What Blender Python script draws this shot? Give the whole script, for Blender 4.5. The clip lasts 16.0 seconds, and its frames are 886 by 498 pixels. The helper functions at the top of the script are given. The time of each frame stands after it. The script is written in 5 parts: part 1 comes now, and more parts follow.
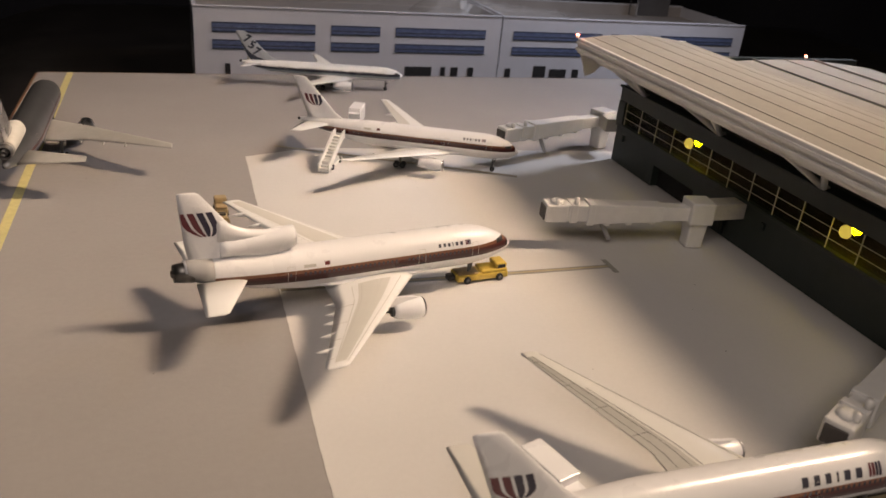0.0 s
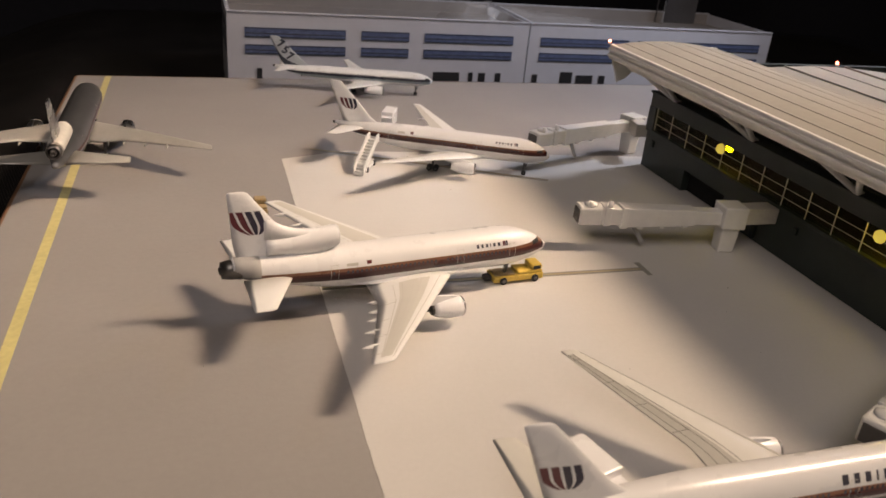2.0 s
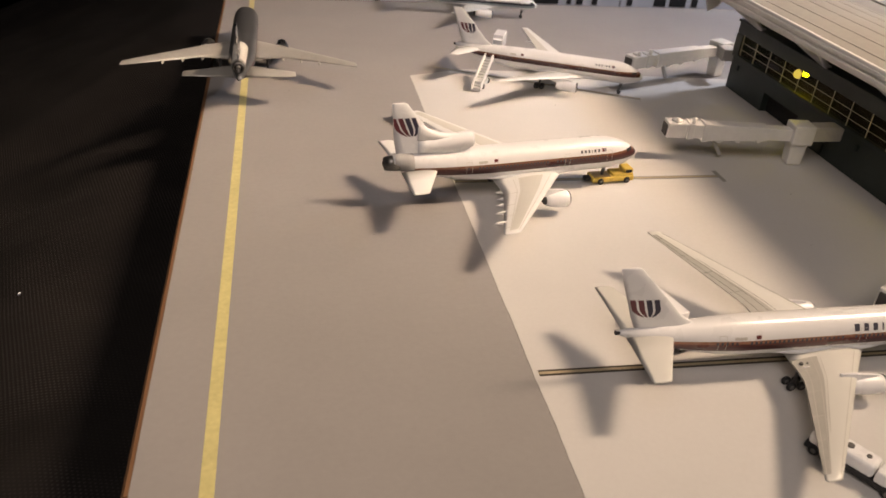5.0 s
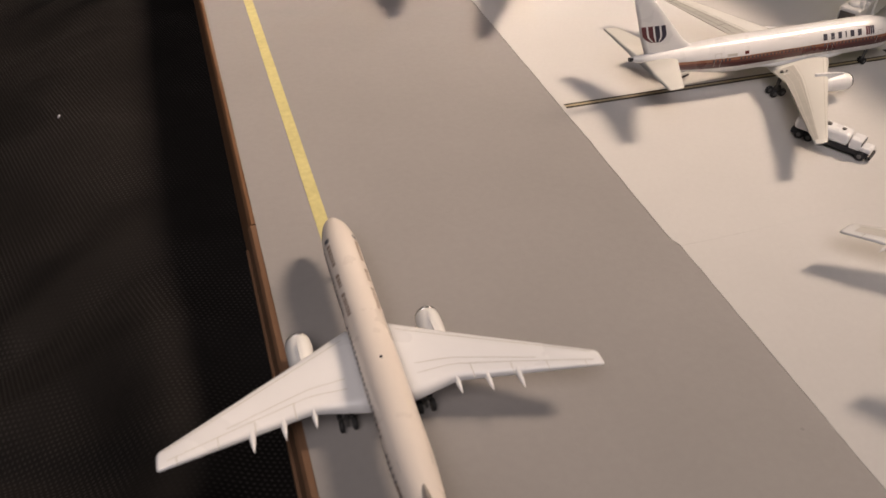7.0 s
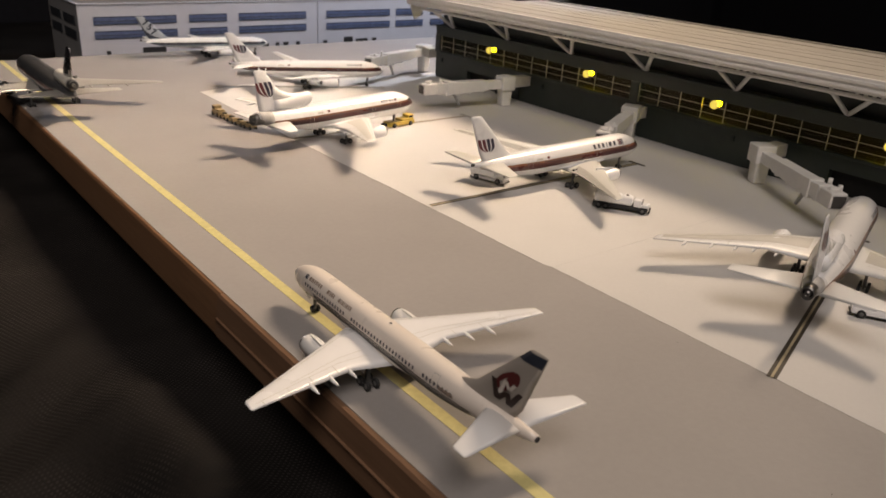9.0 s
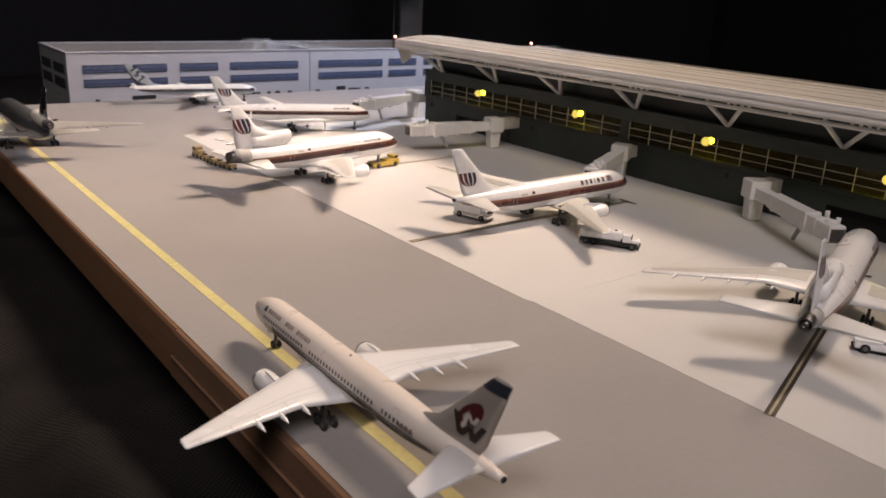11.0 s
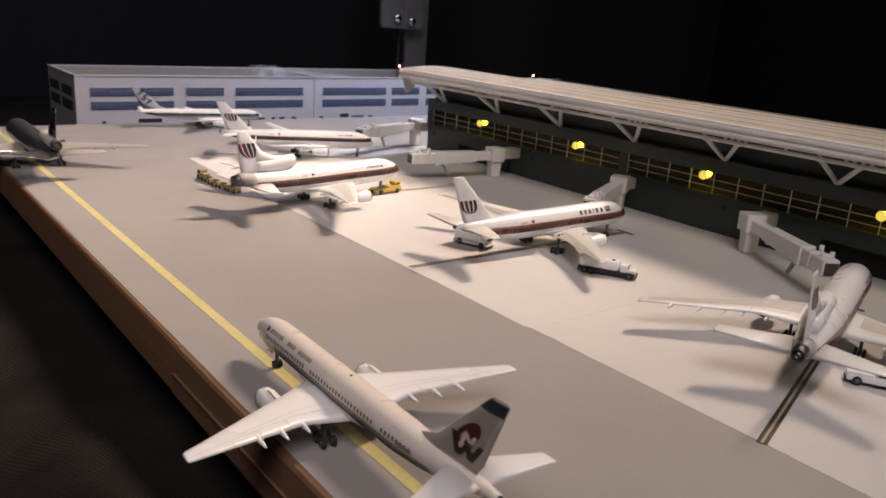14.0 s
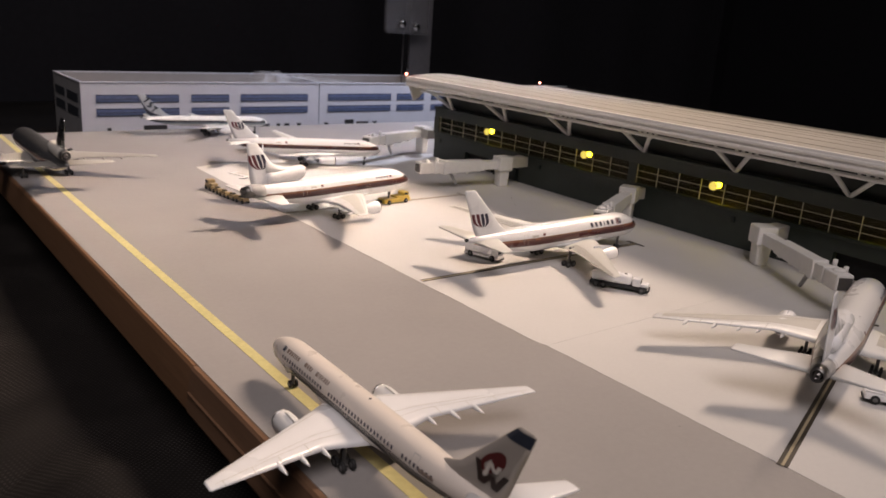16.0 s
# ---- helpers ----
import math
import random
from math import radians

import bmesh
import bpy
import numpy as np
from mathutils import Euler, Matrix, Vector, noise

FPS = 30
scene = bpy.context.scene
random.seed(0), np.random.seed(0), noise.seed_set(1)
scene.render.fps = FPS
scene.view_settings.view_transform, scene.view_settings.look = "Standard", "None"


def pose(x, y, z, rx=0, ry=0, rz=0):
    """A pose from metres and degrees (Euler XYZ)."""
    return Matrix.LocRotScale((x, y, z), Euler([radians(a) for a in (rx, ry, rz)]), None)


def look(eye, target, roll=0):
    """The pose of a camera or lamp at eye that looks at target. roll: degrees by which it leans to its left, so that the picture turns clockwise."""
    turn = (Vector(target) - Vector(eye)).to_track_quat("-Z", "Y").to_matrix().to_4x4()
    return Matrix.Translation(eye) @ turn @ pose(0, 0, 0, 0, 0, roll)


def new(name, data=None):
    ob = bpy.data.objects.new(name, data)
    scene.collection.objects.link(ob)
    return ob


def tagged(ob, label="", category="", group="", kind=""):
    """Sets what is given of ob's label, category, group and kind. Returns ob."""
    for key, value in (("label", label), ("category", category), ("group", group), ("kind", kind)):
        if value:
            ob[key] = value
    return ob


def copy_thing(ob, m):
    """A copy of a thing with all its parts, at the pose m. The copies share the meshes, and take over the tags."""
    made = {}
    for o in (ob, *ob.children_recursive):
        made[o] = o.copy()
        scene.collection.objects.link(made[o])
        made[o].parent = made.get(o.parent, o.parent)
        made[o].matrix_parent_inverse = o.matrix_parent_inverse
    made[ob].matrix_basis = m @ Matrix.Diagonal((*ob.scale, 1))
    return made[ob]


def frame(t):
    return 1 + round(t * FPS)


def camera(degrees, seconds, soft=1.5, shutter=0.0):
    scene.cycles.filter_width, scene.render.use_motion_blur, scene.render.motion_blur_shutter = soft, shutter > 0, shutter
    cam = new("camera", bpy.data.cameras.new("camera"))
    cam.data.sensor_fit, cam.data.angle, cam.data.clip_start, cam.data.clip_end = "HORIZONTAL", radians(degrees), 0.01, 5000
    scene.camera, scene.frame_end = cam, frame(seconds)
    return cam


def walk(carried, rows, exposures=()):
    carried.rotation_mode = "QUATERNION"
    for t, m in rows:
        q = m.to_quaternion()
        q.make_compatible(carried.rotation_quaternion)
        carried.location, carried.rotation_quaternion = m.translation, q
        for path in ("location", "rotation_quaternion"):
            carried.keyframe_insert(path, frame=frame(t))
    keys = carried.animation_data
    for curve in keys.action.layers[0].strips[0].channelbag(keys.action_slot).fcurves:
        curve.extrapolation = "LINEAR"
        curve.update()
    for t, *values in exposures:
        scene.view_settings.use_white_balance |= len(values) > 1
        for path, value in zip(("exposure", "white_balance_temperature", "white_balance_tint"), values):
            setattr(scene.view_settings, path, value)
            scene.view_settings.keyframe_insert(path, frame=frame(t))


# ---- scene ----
cam = camera(58.61, 16.0, soft=1.6)
# a phone's small aperture at close range: the distance goes slightly soft
cam.data.dof.use_dof = True
cam.data.dof.focus_distance = 0.31
cam.data.dof.aperture_fstop = cam.data.lens / 1.0
PATH = [
    (0, (0.0858, 0.0731, 0.1367), (0.2389, 0.4984, -0.0771), 5.46),
    (0.5, (0.0785, 0.0677, 0.1407), (0.2280, 0.4944, -0.0729), 5.54),
    (1, (0.0753, 0.0713, 0.1368), (0.2232, 0.4988, -0.0762), 5.48),
    (1.5, (0.0790, 0.0703, 0.1364), (0.2254, 0.4983, -0.0767), 5.47),
    (2, (0.0770, 0.0696, 0.1367), (0.2198, 0.4997, -0.0746), 5.39),
    (2.5, (0.0654, 0.0670, 0.1463), (0.2006, 0.5006, -0.0627), 5.40),
    (3, (0.0686, 0.0703, 0.1438), (0.1986, 0.5060, -0.0643), 5.24),
    (3.2, (0.0694, 0.0725, 0.1443), (0.1984, 0.5089, -0.0629), 5.31),
    (5.3, (0.0265, -0.0123, 0.1614), (0.1163, 0.4022, -0.1034), 4.50),
    (5.5, (0.0116, -0.0244, 0.1589), (0.0998, 0.3900, -0.1066), 4.35),
    (6, (0.0128, -0.0323, 0.1577), (0.1035, 0.3638, -0.1336), 2.81),
    (6.5, (0.0023, -0.0333, 0.1487), (0.1167, 0.3380, -0.1661), 2.15),
    (7, (-0.0065, -0.0364, 0.1492), (0.1172, 0.3197, -0.1792), 1.54),
    (7.5, (-0.0076, -0.0349, 0.1479), (0.1410, 0.3136, -0.1784), 1.11),
    (8, (-0.0270, -0.0314, 0.1433), (0.1822, 0.3007, -0.1665), 1.10),
    (8.5, (-0.0808, -0.0711, 0.1255), (0.1956, 0.2554, -0.1333), 2.38),
    (9, (-0.0963, -0.0878, 0.1253), (0.1931, 0.2707, -0.0689), 3.29),
    (9.2, (-0.0967, -0.0868, 0.1186), (0.1935, 0.2762, -0.0658), 3.32),
    (11.3, (-0.0789, -0.0843, 0.1077), (0.2172, 0.2868, -0.0491), 3.01),
    (11.5, (-0.0814, -0.0848, 0.1033), (0.2167, 0.2863, -0.0497), 3.39),
    (12, (-0.0806, -0.0871, 0.0986), (0.2176, 0.2864, -0.0484), 3.85),
    (12.5, (-0.0870, -0.0882, 0.1054), (0.2129, 0.2850, -0.0388), 4.11),
    (13, (-0.0834, -0.0852, 0.1089), (0.2155, 0.2887, -0.0353), 4.06),
    (13.5, (-0.0888, -0.0949, 0.1092), (0.2090, 0.2804, -0.0338), 3.96),
    (14, (-0.0837, -0.0881, 0.1115), (0.2143, 0.2871, -0.0315), 4.03),
    (14.5, (-0.0881, -0.0929, 0.1085), (0.2093, 0.2829, -0.0340), 3.99),
    (15, (-0.0885, -0.0893, 0.1091), (0.2094, 0.2863, -0.0329), 4.04),
    (15.5, (-0.0827, -0.0879, 0.1091), (0.2153, 0.2875, -0.0333), 4.03),
    (16, (-0.0863, -0.0824, 0.1162), (0.2116, 0.2931, -0.0261), 4.07),
]
EXPOSURE = [(0.0, -0.31, 7350, 14), (2.0, -0.28, 7350, 14), (2.5, -0.18, 7300, 14), (3.2, -0.19, 7300, 14), (5.5, 0.02, 7350, 14), (6.5, 0.15, 6700, 14), (7.5, 0.15, 6650, 14), (8.2, 0.18, 6450, 13), (9.0, 0.28, 7150, 11), (11.5, 0.32, 6650, 16), (12.8, 0.32, 6650, 16), (13.6, 0.31, 6600, 16), (16.0, 0.30, 6650, 16)]
walk(cam, [(t, look(eye, target, roll)) for t, eye, target, roll in PATH], EXPOSURE)

# ---- light: a warm lamp beyond the terminal, and two unseen fills added to lift the shade ----
world = bpy.data.worlds.new("room_dark")
scene.world = world
world.use_nodes = True
world.node_tree.nodes["Background"].inputs[0].default_value = (0.5, 0.6, 1.0, 1)
world.node_tree.nodes["Background"].inputs[1].default_value = 0.004


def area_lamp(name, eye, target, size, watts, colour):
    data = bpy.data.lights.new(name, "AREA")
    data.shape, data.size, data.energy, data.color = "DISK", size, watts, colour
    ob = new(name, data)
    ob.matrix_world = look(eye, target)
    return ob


def spot_lamp(name, eye, target, size, watts, colour, cone):
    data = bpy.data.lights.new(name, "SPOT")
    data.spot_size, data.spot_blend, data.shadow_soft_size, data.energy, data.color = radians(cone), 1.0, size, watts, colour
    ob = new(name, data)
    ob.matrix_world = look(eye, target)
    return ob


tall_lamp = area_lamp("standing_lamp", (1.02, 0.24, 1.08), (-0.02, 0.375, 0.0), 0.17, 1.50, (1.0, 0.80, 0.62))
tall_lamp.data.shape, tall_lamp.data.size_y, tall_lamp.data.spread = "ELLIPSE", 0.40, radians(38)
# unseen soft fill, added to lift shaded sides; no fixture hangs there
area_lamp("room_fill", (-0.40, -0.68, 1.32), (0.1, 0.2, 0.0), 1.0, 10.8, (1.0, 0.92, 0.90))
# unseen cool spot, added for the bluish light on hangars and apron
spot_lamp("cool_fill", (0.63, 0.53, 0.36), (0.37, 0.57, 0.0), 0.03, 8.2, (0.72, 0.80, 1.0), 84.0)


# ---- materials ----
def rgba(c):
    return (c[0], c[1], c[2], 1.0)


class Nodes:
    """A small wrapper that keeps node building short."""

    def __init__(self, name):
        self.mat = bpy.data.materials.new(name)
        self.mat.use_nodes = True
        self.nt = self.mat.node_tree
        self.bsdf = self.nt.nodes["Principled BSDF"]

    def add(self, kind, **values):
        node = self.nt.nodes.new(kind)
        for key, value in values.items():
            if key == "operation":
                node.operation = value
            elif key == "blend_type":
                node.blend_type = value
            elif key == "data_type":
                node.data_type = value
            elif key == "bands_direction":
                node.bands_direction = value
            elif key == "feature":
                node.feature = value
            else:
                node.inputs[key.replace("_", " ")].default_value = value
        return node

    def link(self, a, b):
        self.nt.links.new(a, b)

    def put(self, name, value):
        self.bsdf.inputs[name].default_value = value

    def coords(self, scale=1.0):
        tex = self.add("ShaderNodeTexCoord")
        mapping = self.add("ShaderNodeMapping")
        mapping.inputs["Scale"].default_value = (scale, scale, scale) if isinstance(scale, float) else scale
        self.link(tex.outputs["Object"], mapping.inputs["Vector"])
        return mapping.outputs["Vector"]

    def noise(self, vec, scale, detail=4.0, rough=0.55):
        n = self.add("ShaderNodeTexNoise", Scale=scale, Detail=detail, Roughness=rough)
        self.link(vec, n.inputs["Vector"])
        return n.outputs["Fac"]

    def ramp(self, fac, stops):
        r = self.add("ShaderNodeValToRGB")
        els = r.color_ramp.elements
        while len(els) < len(stops):
            els.new(0.5)
        for el, (pos, col) in zip(els, stops):
            el.position, el.color = pos, rgba(col)
        self.link(fac, r.inputs["Fac"])
        return r.outputs["Color"]

    def mix(self, fac, a, b, kind="MIX"):
        n = self.add("ShaderNodeMix", data_type="RGBA", blend_type=kind)
        for sock, value in (("Factor", fac), ("A", a), ("B", b)):
            idx = {"Factor": 0, "A": 6, "B": 7}[sock]
            if hasattr(value, "is_linked"):
                self.link(value, n.inputs[idx])
            elif sock == "Factor":
                n.inputs[idx].default_value = value
            else:
                n.inputs[idx].default_value = rgba(value)
        return n.outputs[2]

    def math(self, op, a, b=0.0):
        n = self.add("ShaderNodeMath", operation=op)
        for i, value in enumerate((a, b)):
            if hasattr(value, "is_linked"):
                self.link(value, n.inputs[i])
            else:
                n.inputs[i].default_value = value
        return n.outputs[0]

    def bump(self, height, strength, distance):
        n = self.add("ShaderNodeBump", Strength=strength, Distance=distance)
        self.link(height, n.inputs["Height"])
        self.link(n.outputs["Normal"], self.bsdf.inputs["Normal"])


def plain(name, colour, rough=0.5, metal=0.0, vary=0.12, scale=900.0, bump=0.0, coat=0.0):
    """Paint or plastic with a faint mottling at two scales."""
    m = Nodes(name)
    vec = m.coords(1.0)
    fac = m.math("ADD", m.math("MULTIPLY", m.noise(vec, scale), 0.5), m.math("MULTIPLY", m.noise(vec, scale * 0.13, 3.0), 0.5))
    dark = [c * (1 - vary) for c in colour]
    light = [min(1.0, c * (1 + vary * 0.6)) for c in colour]
    m.link(m.ramp(fac, [(0.35, dark), (0.65, light)]), m.bsdf.inputs["Base Color"])
    rfac = m.math("ADD", m.math("MULTIPLY", m.noise(vec, scale * 0.4), 0.16), rough - 0.08)
    m.link(rfac, m.bsdf.inputs["Roughness"])
    m.put("Metallic", metal)
    m.put("Coat Weight", coat)
    m.put("Coat Roughness", 0.12)
    if bump:
        m.bump(m.noise(vec, scale * 3.0, 6.0), bump, 0.0002)
    return m.mat


def glow(name, colour, strength):
    m = Nodes(name)
    m.put("Base Color", rgba(colour))
    m.put("Emission Color", rgba(colour))
    m.put("Emission Strength", strength)
    return m.mat


def banded(name, base, bands, x_from, x_to, rough=0.28, belly=None, metal=0.0, vary=0.03):
    """Fuselage paint: bands (z from, z to, colour) between two stations, belly (z, colour) below."""
    m = Nodes(name)
    tex = m.add("ShaderNodeTexCoord")
    sep = m.add("ShaderNodeSeparateXYZ")
    m.link(tex.outputs["Object"], sep.inputs["Vector"])
    vec = tex.outputs["Object"]
    fac = m.noise(vec, 70.0, 3.0)
    col = m.ramp(fac, [(0.3, [c * (1 - vary) for c in base]), (0.7, base)])
    if belly:
        col = m.mix(m.math("LESS_THAN", sep.outputs["Z"], belly[0]), col, belly[1])
    inside = m.math("MULTIPLY", m.math("GREATER_THAN", sep.outputs["X"], x_from), m.math("LESS_THAN", sep.outputs["X"], x_to))
    for z0, z1, colour in bands:
        here = m.math("MULTIPLY", m.math("GREATER_THAN", sep.outputs["Z"], z0), m.math("LESS_THAN", sep.outputs["Z"], z1))
        col = m.mix(m.math("MULTIPLY", here, inside), col, colour)
    m.link(col, m.bsdf.inputs["Base Color"])
    m.link(m.math("ADD", m.math("MULTIPLY", m.noise(vec, 90.0), 0.06), rough - 0.03), m.bsdf.inputs["Roughness"])
    m.put("Metallic", metal)
    m.put("Coat Weight", 0.3)
    m.put("Coat Roughness", 0.1)
    return m.mat


def wood(name, tint):
    m = Nodes(name)
    vec = m.coords((60.0, 4.0, 60.0))
    grain = m.noise(vec, 6.0, 8.0, 0.65)
    fine = m.noise(m.coords((300.0, 12.0, 300.0)), 5.0, 4.0)
    col = m.ramp(m.math("ADD", m.math("MULTIPLY", grain, 0.7), m.math("MULTIPLY", fine, 0.3)),
                 [(0.3, (0.44, 0.43, 0.42)), (0.55, (0.58, 0.58, 0.58)), (0.75, (0.70, 0.71, 0.72))])
    m.link(m.mix(1.0, col, tint, "MULTIPLY"), m.bsdf.inputs["Base Color"])
    m.put("Roughness", 0.42)
    m.bump(grain, 0.1, 0.0003)
    return m.mat


def board_paint():
    m = Nodes("grey_board_paint")
    vec = m.coords(1.0)
    big = m.noise(vec, 9.0, 4.0)
    fine = m.noise(vec, 420.0, 6.0)
    base = m.ramp(m.math("ADD", m.math("MULTIPLY", big, 0.75), m.math("MULTIPLY", fine, 0.25)),
                  [(0.35, (0.276, 0.262, 0.256)), (0.65, (0.320, 0.304, 0.297))])
    specks = m.noise(vec, 150.0, 2.0)
    col = m.mix(m.math("GREATER_THAN", specks, 0.775), base, (0.24, 0.23, 0.225))
    m.link(col, m.bsdf.inputs["Base Color"])
    m.put("Roughness", 0.55)
    m.bump(m.noise(vec, 900.0, 5.0), 0.12, 0.0003)
    return m.mat


def paper():
    m = Nodes("pale_apron_paper")
    vec = m.coords(1.0)
    big = m.noise(vec, 7.0, 4.0)
    fine = m.noise(vec, 600.0, 6.0)
    base = m.ramp(m.math("ADD", m.math("MULTIPLY", big, 0.8), m.math("MULTIPLY", fine, 0.2)),
                  [(0.35, (0.545, 0.533, 0.520)), (0.65, (0.615, 0.603, 0.590))])
    m.link(base, m.bsdf.inputs["Base Color"])
    m.put("Roughness", 0.62)
    m.bump(m.noise(vec, 30.0, 3.0), 0.25, 0.0006)
    return m.mat


def cloth():
    """Black non-woven fabric with a fine diamond grid of pressed dimples."""
    m = Nodes("black_fabric")
    tex = m.add("ShaderNodeTexCoord")
    mapping = m.add("ShaderNodeMapping")
    mapping.inputs["Rotation"].default_value = (0, 0, radians(12))
    mapping.inputs["Scale"].default_value = (600.0, 700.0, 560.0)
    m.link(tex.outputs["Object"], mapping.inputs["Vector"])
    sep = m.add("ShaderNodeSeparateXYZ")
    m.link(mapping.outputs["Vector"], sep.inputs["Vector"])
    shift = m.math("MULTIPLY", m.math("FLOOR", sep.outputs["Y"]), 0.5)
    fx = m.math("ABSOLUTE", m.math("SUBTRACT", m.math("FRACT", m.math("ADD", sep.outputs["X"], shift)), 0.5))
    fy = m.math("ABSOLUTE", m.math("SUBTRACT", m.math("FRACT", sep.outputs["Y"]), 0.5))
    rad = m.math("SQRT", m.math("ADD", m.math("MULTIPLY", fx, fx), m.math("MULTIPLY", fy, fy)))
    dot = m.math("LESS_THAN", rad, 0.25)
    vec = tex.outputs["Object"]
    cloud = m.noise(vec, 14.0, 4.0)
    # dots come and go in random patches, standing for light on the folds
    fold_light = m.ramp(m.noise(vec, 22.0, 3.0), [(0.40, (0.05, 0.05, 0.05)), (0.66, (0.95, 0.95, 0.95))])
    base = m.ramp(cloud, [(0.3, (0.0078, 0.0069, 0.0066)), (0.7, (0.0130, 0.0114, 0.0108))])
    col = m.mix(m.math("MULTIPLY", dot, fold_light), base, (0.044, 0.039, 0.037))
    m.link(col, m.bsdf.inputs["Base Color"])
    m.link(m.math("SUBTRACT", 0.8, m.math("MULTIPLY", dot, 0.35)), m.bsdf.inputs["Roughness"])
    m.put("Specular IOR Level", 0.14)
    m.bump(m.math("ADD", m.math("MULTIPLY", dot, -0.5), m.noise(vec, 300.0, 3.0)), 0.5, 0.0006)
    return m.mat


def pane_glass():
    m = Nodes("smoked_pane")
    m.put("Base Color", (0.02, 0.016, 0.012, 1))
    m.put("Alpha", 0.28)
    m.put("Roughness", 0.12)
    m.put("IOR", 1.4)
    return m.mat


def printed_glazing():
    """Printed blue window bands of the card hangars."""
    m = Nodes("printed_blue_glazing")
    vec = m.coords((70.0, 1.0, 260.0))
    f = m.noise(vec, 3.0, 5.0)
    m.link(m.ramp(f, [(0.3, (0.060, 0.078, 0.16)), (0.55, (0.10, 0.135, 0.25)), (0.8, (0.16, 0.21, 0.35))]), m.bsdf.inputs["Base Color"])
    m.put("Roughness", 0.45)
    return m.mat


WHITE = plain("white_enamel", (0.83, 0.83, 0.84), 0.28, coat=0.3, vary=0.025, scale=90.0)
WING_WHITE = plain("off_white_wing", (0.78, 0.775, 0.76), 0.34, coat=0.2, vary=0.03, scale=90.0)
WING_GREY = plain("wing_grey", (0.62, 0.60, 0.55), 0.42, vary=0.08, scale=260.0)
METAL_WING = plain("metal_grey_wing", (0.50, 0.485, 0.45), 0.36, 0.35, vary=0.08, scale=260.0)
PANEL = plain("wing_panel_grey", (0.52, 0.50, 0.46), 0.42, vary=0.04, scale=120.0)
PANEL_PALE = plain("pale_wing_panel", (0.60, 0.585, 0.54), 0.40, vary=0.04, scale=120.0)
TWIN_WING = plain("grey_white_wing", (0.66, 0.65, 0.61), 0.36, coat=0.2, vary=0.03, scale=90.0)
FLAP_GREY = plain("flap_grey", (0.42, 0.41, 0.375), 0.42, vary=0.08, scale=300.0)
PANEL_LINE = plain("panel_line", (0.075, 0.07, 0.066), 0.6)
PINK_WHITE = plain("rosy_white", (0.74, 0.68, 0.62), 0.3, coat=0.3, vary=0.03, scale=90.0)
SILVER = plain("bare_metal", (0.58, 0.58, 0.58), 0.27, 1.0, vary=0.1, scale=200.0)
DARK_METAL = plain("dull_exhaust_metal", (0.17, 0.165, 0.16), 0.38, 0.9)
BLACK = plain("black_plastic", (0.018, 0.018, 0.02), 0.55)
TYRE = plain("tyre_rubber", (0.016, 0.016, 0.017), 0.75)
# hubs darkened, shade under the wings put into the colour
HUB = plain("wheel_hub", (0.13, 0.13, 0.13), 0.5, 0.2)
RED = plain("tail_red", (0.125, 0.022, 0.032), 0.35)
NAVY = plain("tail_navy", (0.024, 0.020, 0.046), 0.35)
BURGUNDY = plain("burgundy", (0.11, 0.016, 0.017), 0.35)
TITLE_INK = plain("title_ink", (0.05, 0.05, 0.07), 0.45)
GOLD_INK = plain("faded_gold_ink", (0.33, 0.25, 0.20), 0.5)
SLATE = plain("slate_tail", (0.034, 0.042, 0.065), 0.35)
PALE_SLATE = plain("pale_slate_tail", (0.44, 0.48, 0.53), 0.35)
YELLOW_TAPE = plain("yellow_tape", (0.60, 0.54, 0.25), 0.5, vary=0.15, scale=500.0)
TUG_YELLOW = plain("tug_yellow", (0.60, 0.425, 0.085), 0.38)
CART_TAN = plain("cart_tan", (0.34, 0.25, 0.13), 0.5)
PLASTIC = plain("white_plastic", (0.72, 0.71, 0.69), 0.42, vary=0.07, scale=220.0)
# bridge plastic greyed for the link tunnels, which lie in the roof's shade
LINK_SHADED = plain("shaded_link_plastic", (0.52, 0.50, 0.47), 0.6)
# roof plastic darker than the fascia's, holding down the lamp light on it
PLASTIC_DIM = plain("dimmed_roof_plastic", (0.32, 0.30, 0.262), 0.7, vary=0.06, scale=220.0)
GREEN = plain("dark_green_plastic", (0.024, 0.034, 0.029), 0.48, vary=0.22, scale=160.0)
# darker copy of GREEN: shade under the roof in its colour; also small trim
GREEN_SHADE_TRIM = plain("green_shade_and_trim", (0.012, 0.020, 0.018), 0.5, vary=0.2, scale=160.0)
INTERIOR = plain("brown_interior", (0.030, 0.018, 0.011), 0.7)
VOID = plain("opening_shade", (0.006, 0.006, 0.006), 0.9)
MULLION = plain("mullion_cream", (0.58, 0.54, 0.45), 0.5)
CARD = plain("white_card", (0.50, 0.51, 0.56), 0.6, vary=0.07, scale=60.0)
CARD_TAN = plain("bare_card", (0.30, 0.28, 0.27), 0.7, vary=0.1, scale=60.0)
TAIL_GREY = plain("grey_tail_paint", (0.36, 0.355, 0.35), 0.5, 0.0, vary=0.06, scale=120.0)
# greyish beige fin, darkened further for the shade on its face
FIN_BEIGE_SHADED = plain("shaded_beige_fin", (0.416, 0.376, 0.336), 0.32, coat=0.2, vary=0.05, scale=90.0)
ZIGZAG = plain("dark_brown_ink", (0.035, 0.020, 0.016), 0.4)
# leg grey taken very dark to carry the shade below the planes
GEAR_SHADED = plain("shaded_gear_leg", (0.07, 0.068, 0.066), 0.5)
CARD_SHADE = plain("shaded_side_card", (0.30, 0.30, 0.31), 0.6, vary=0.1, scale=60.0)
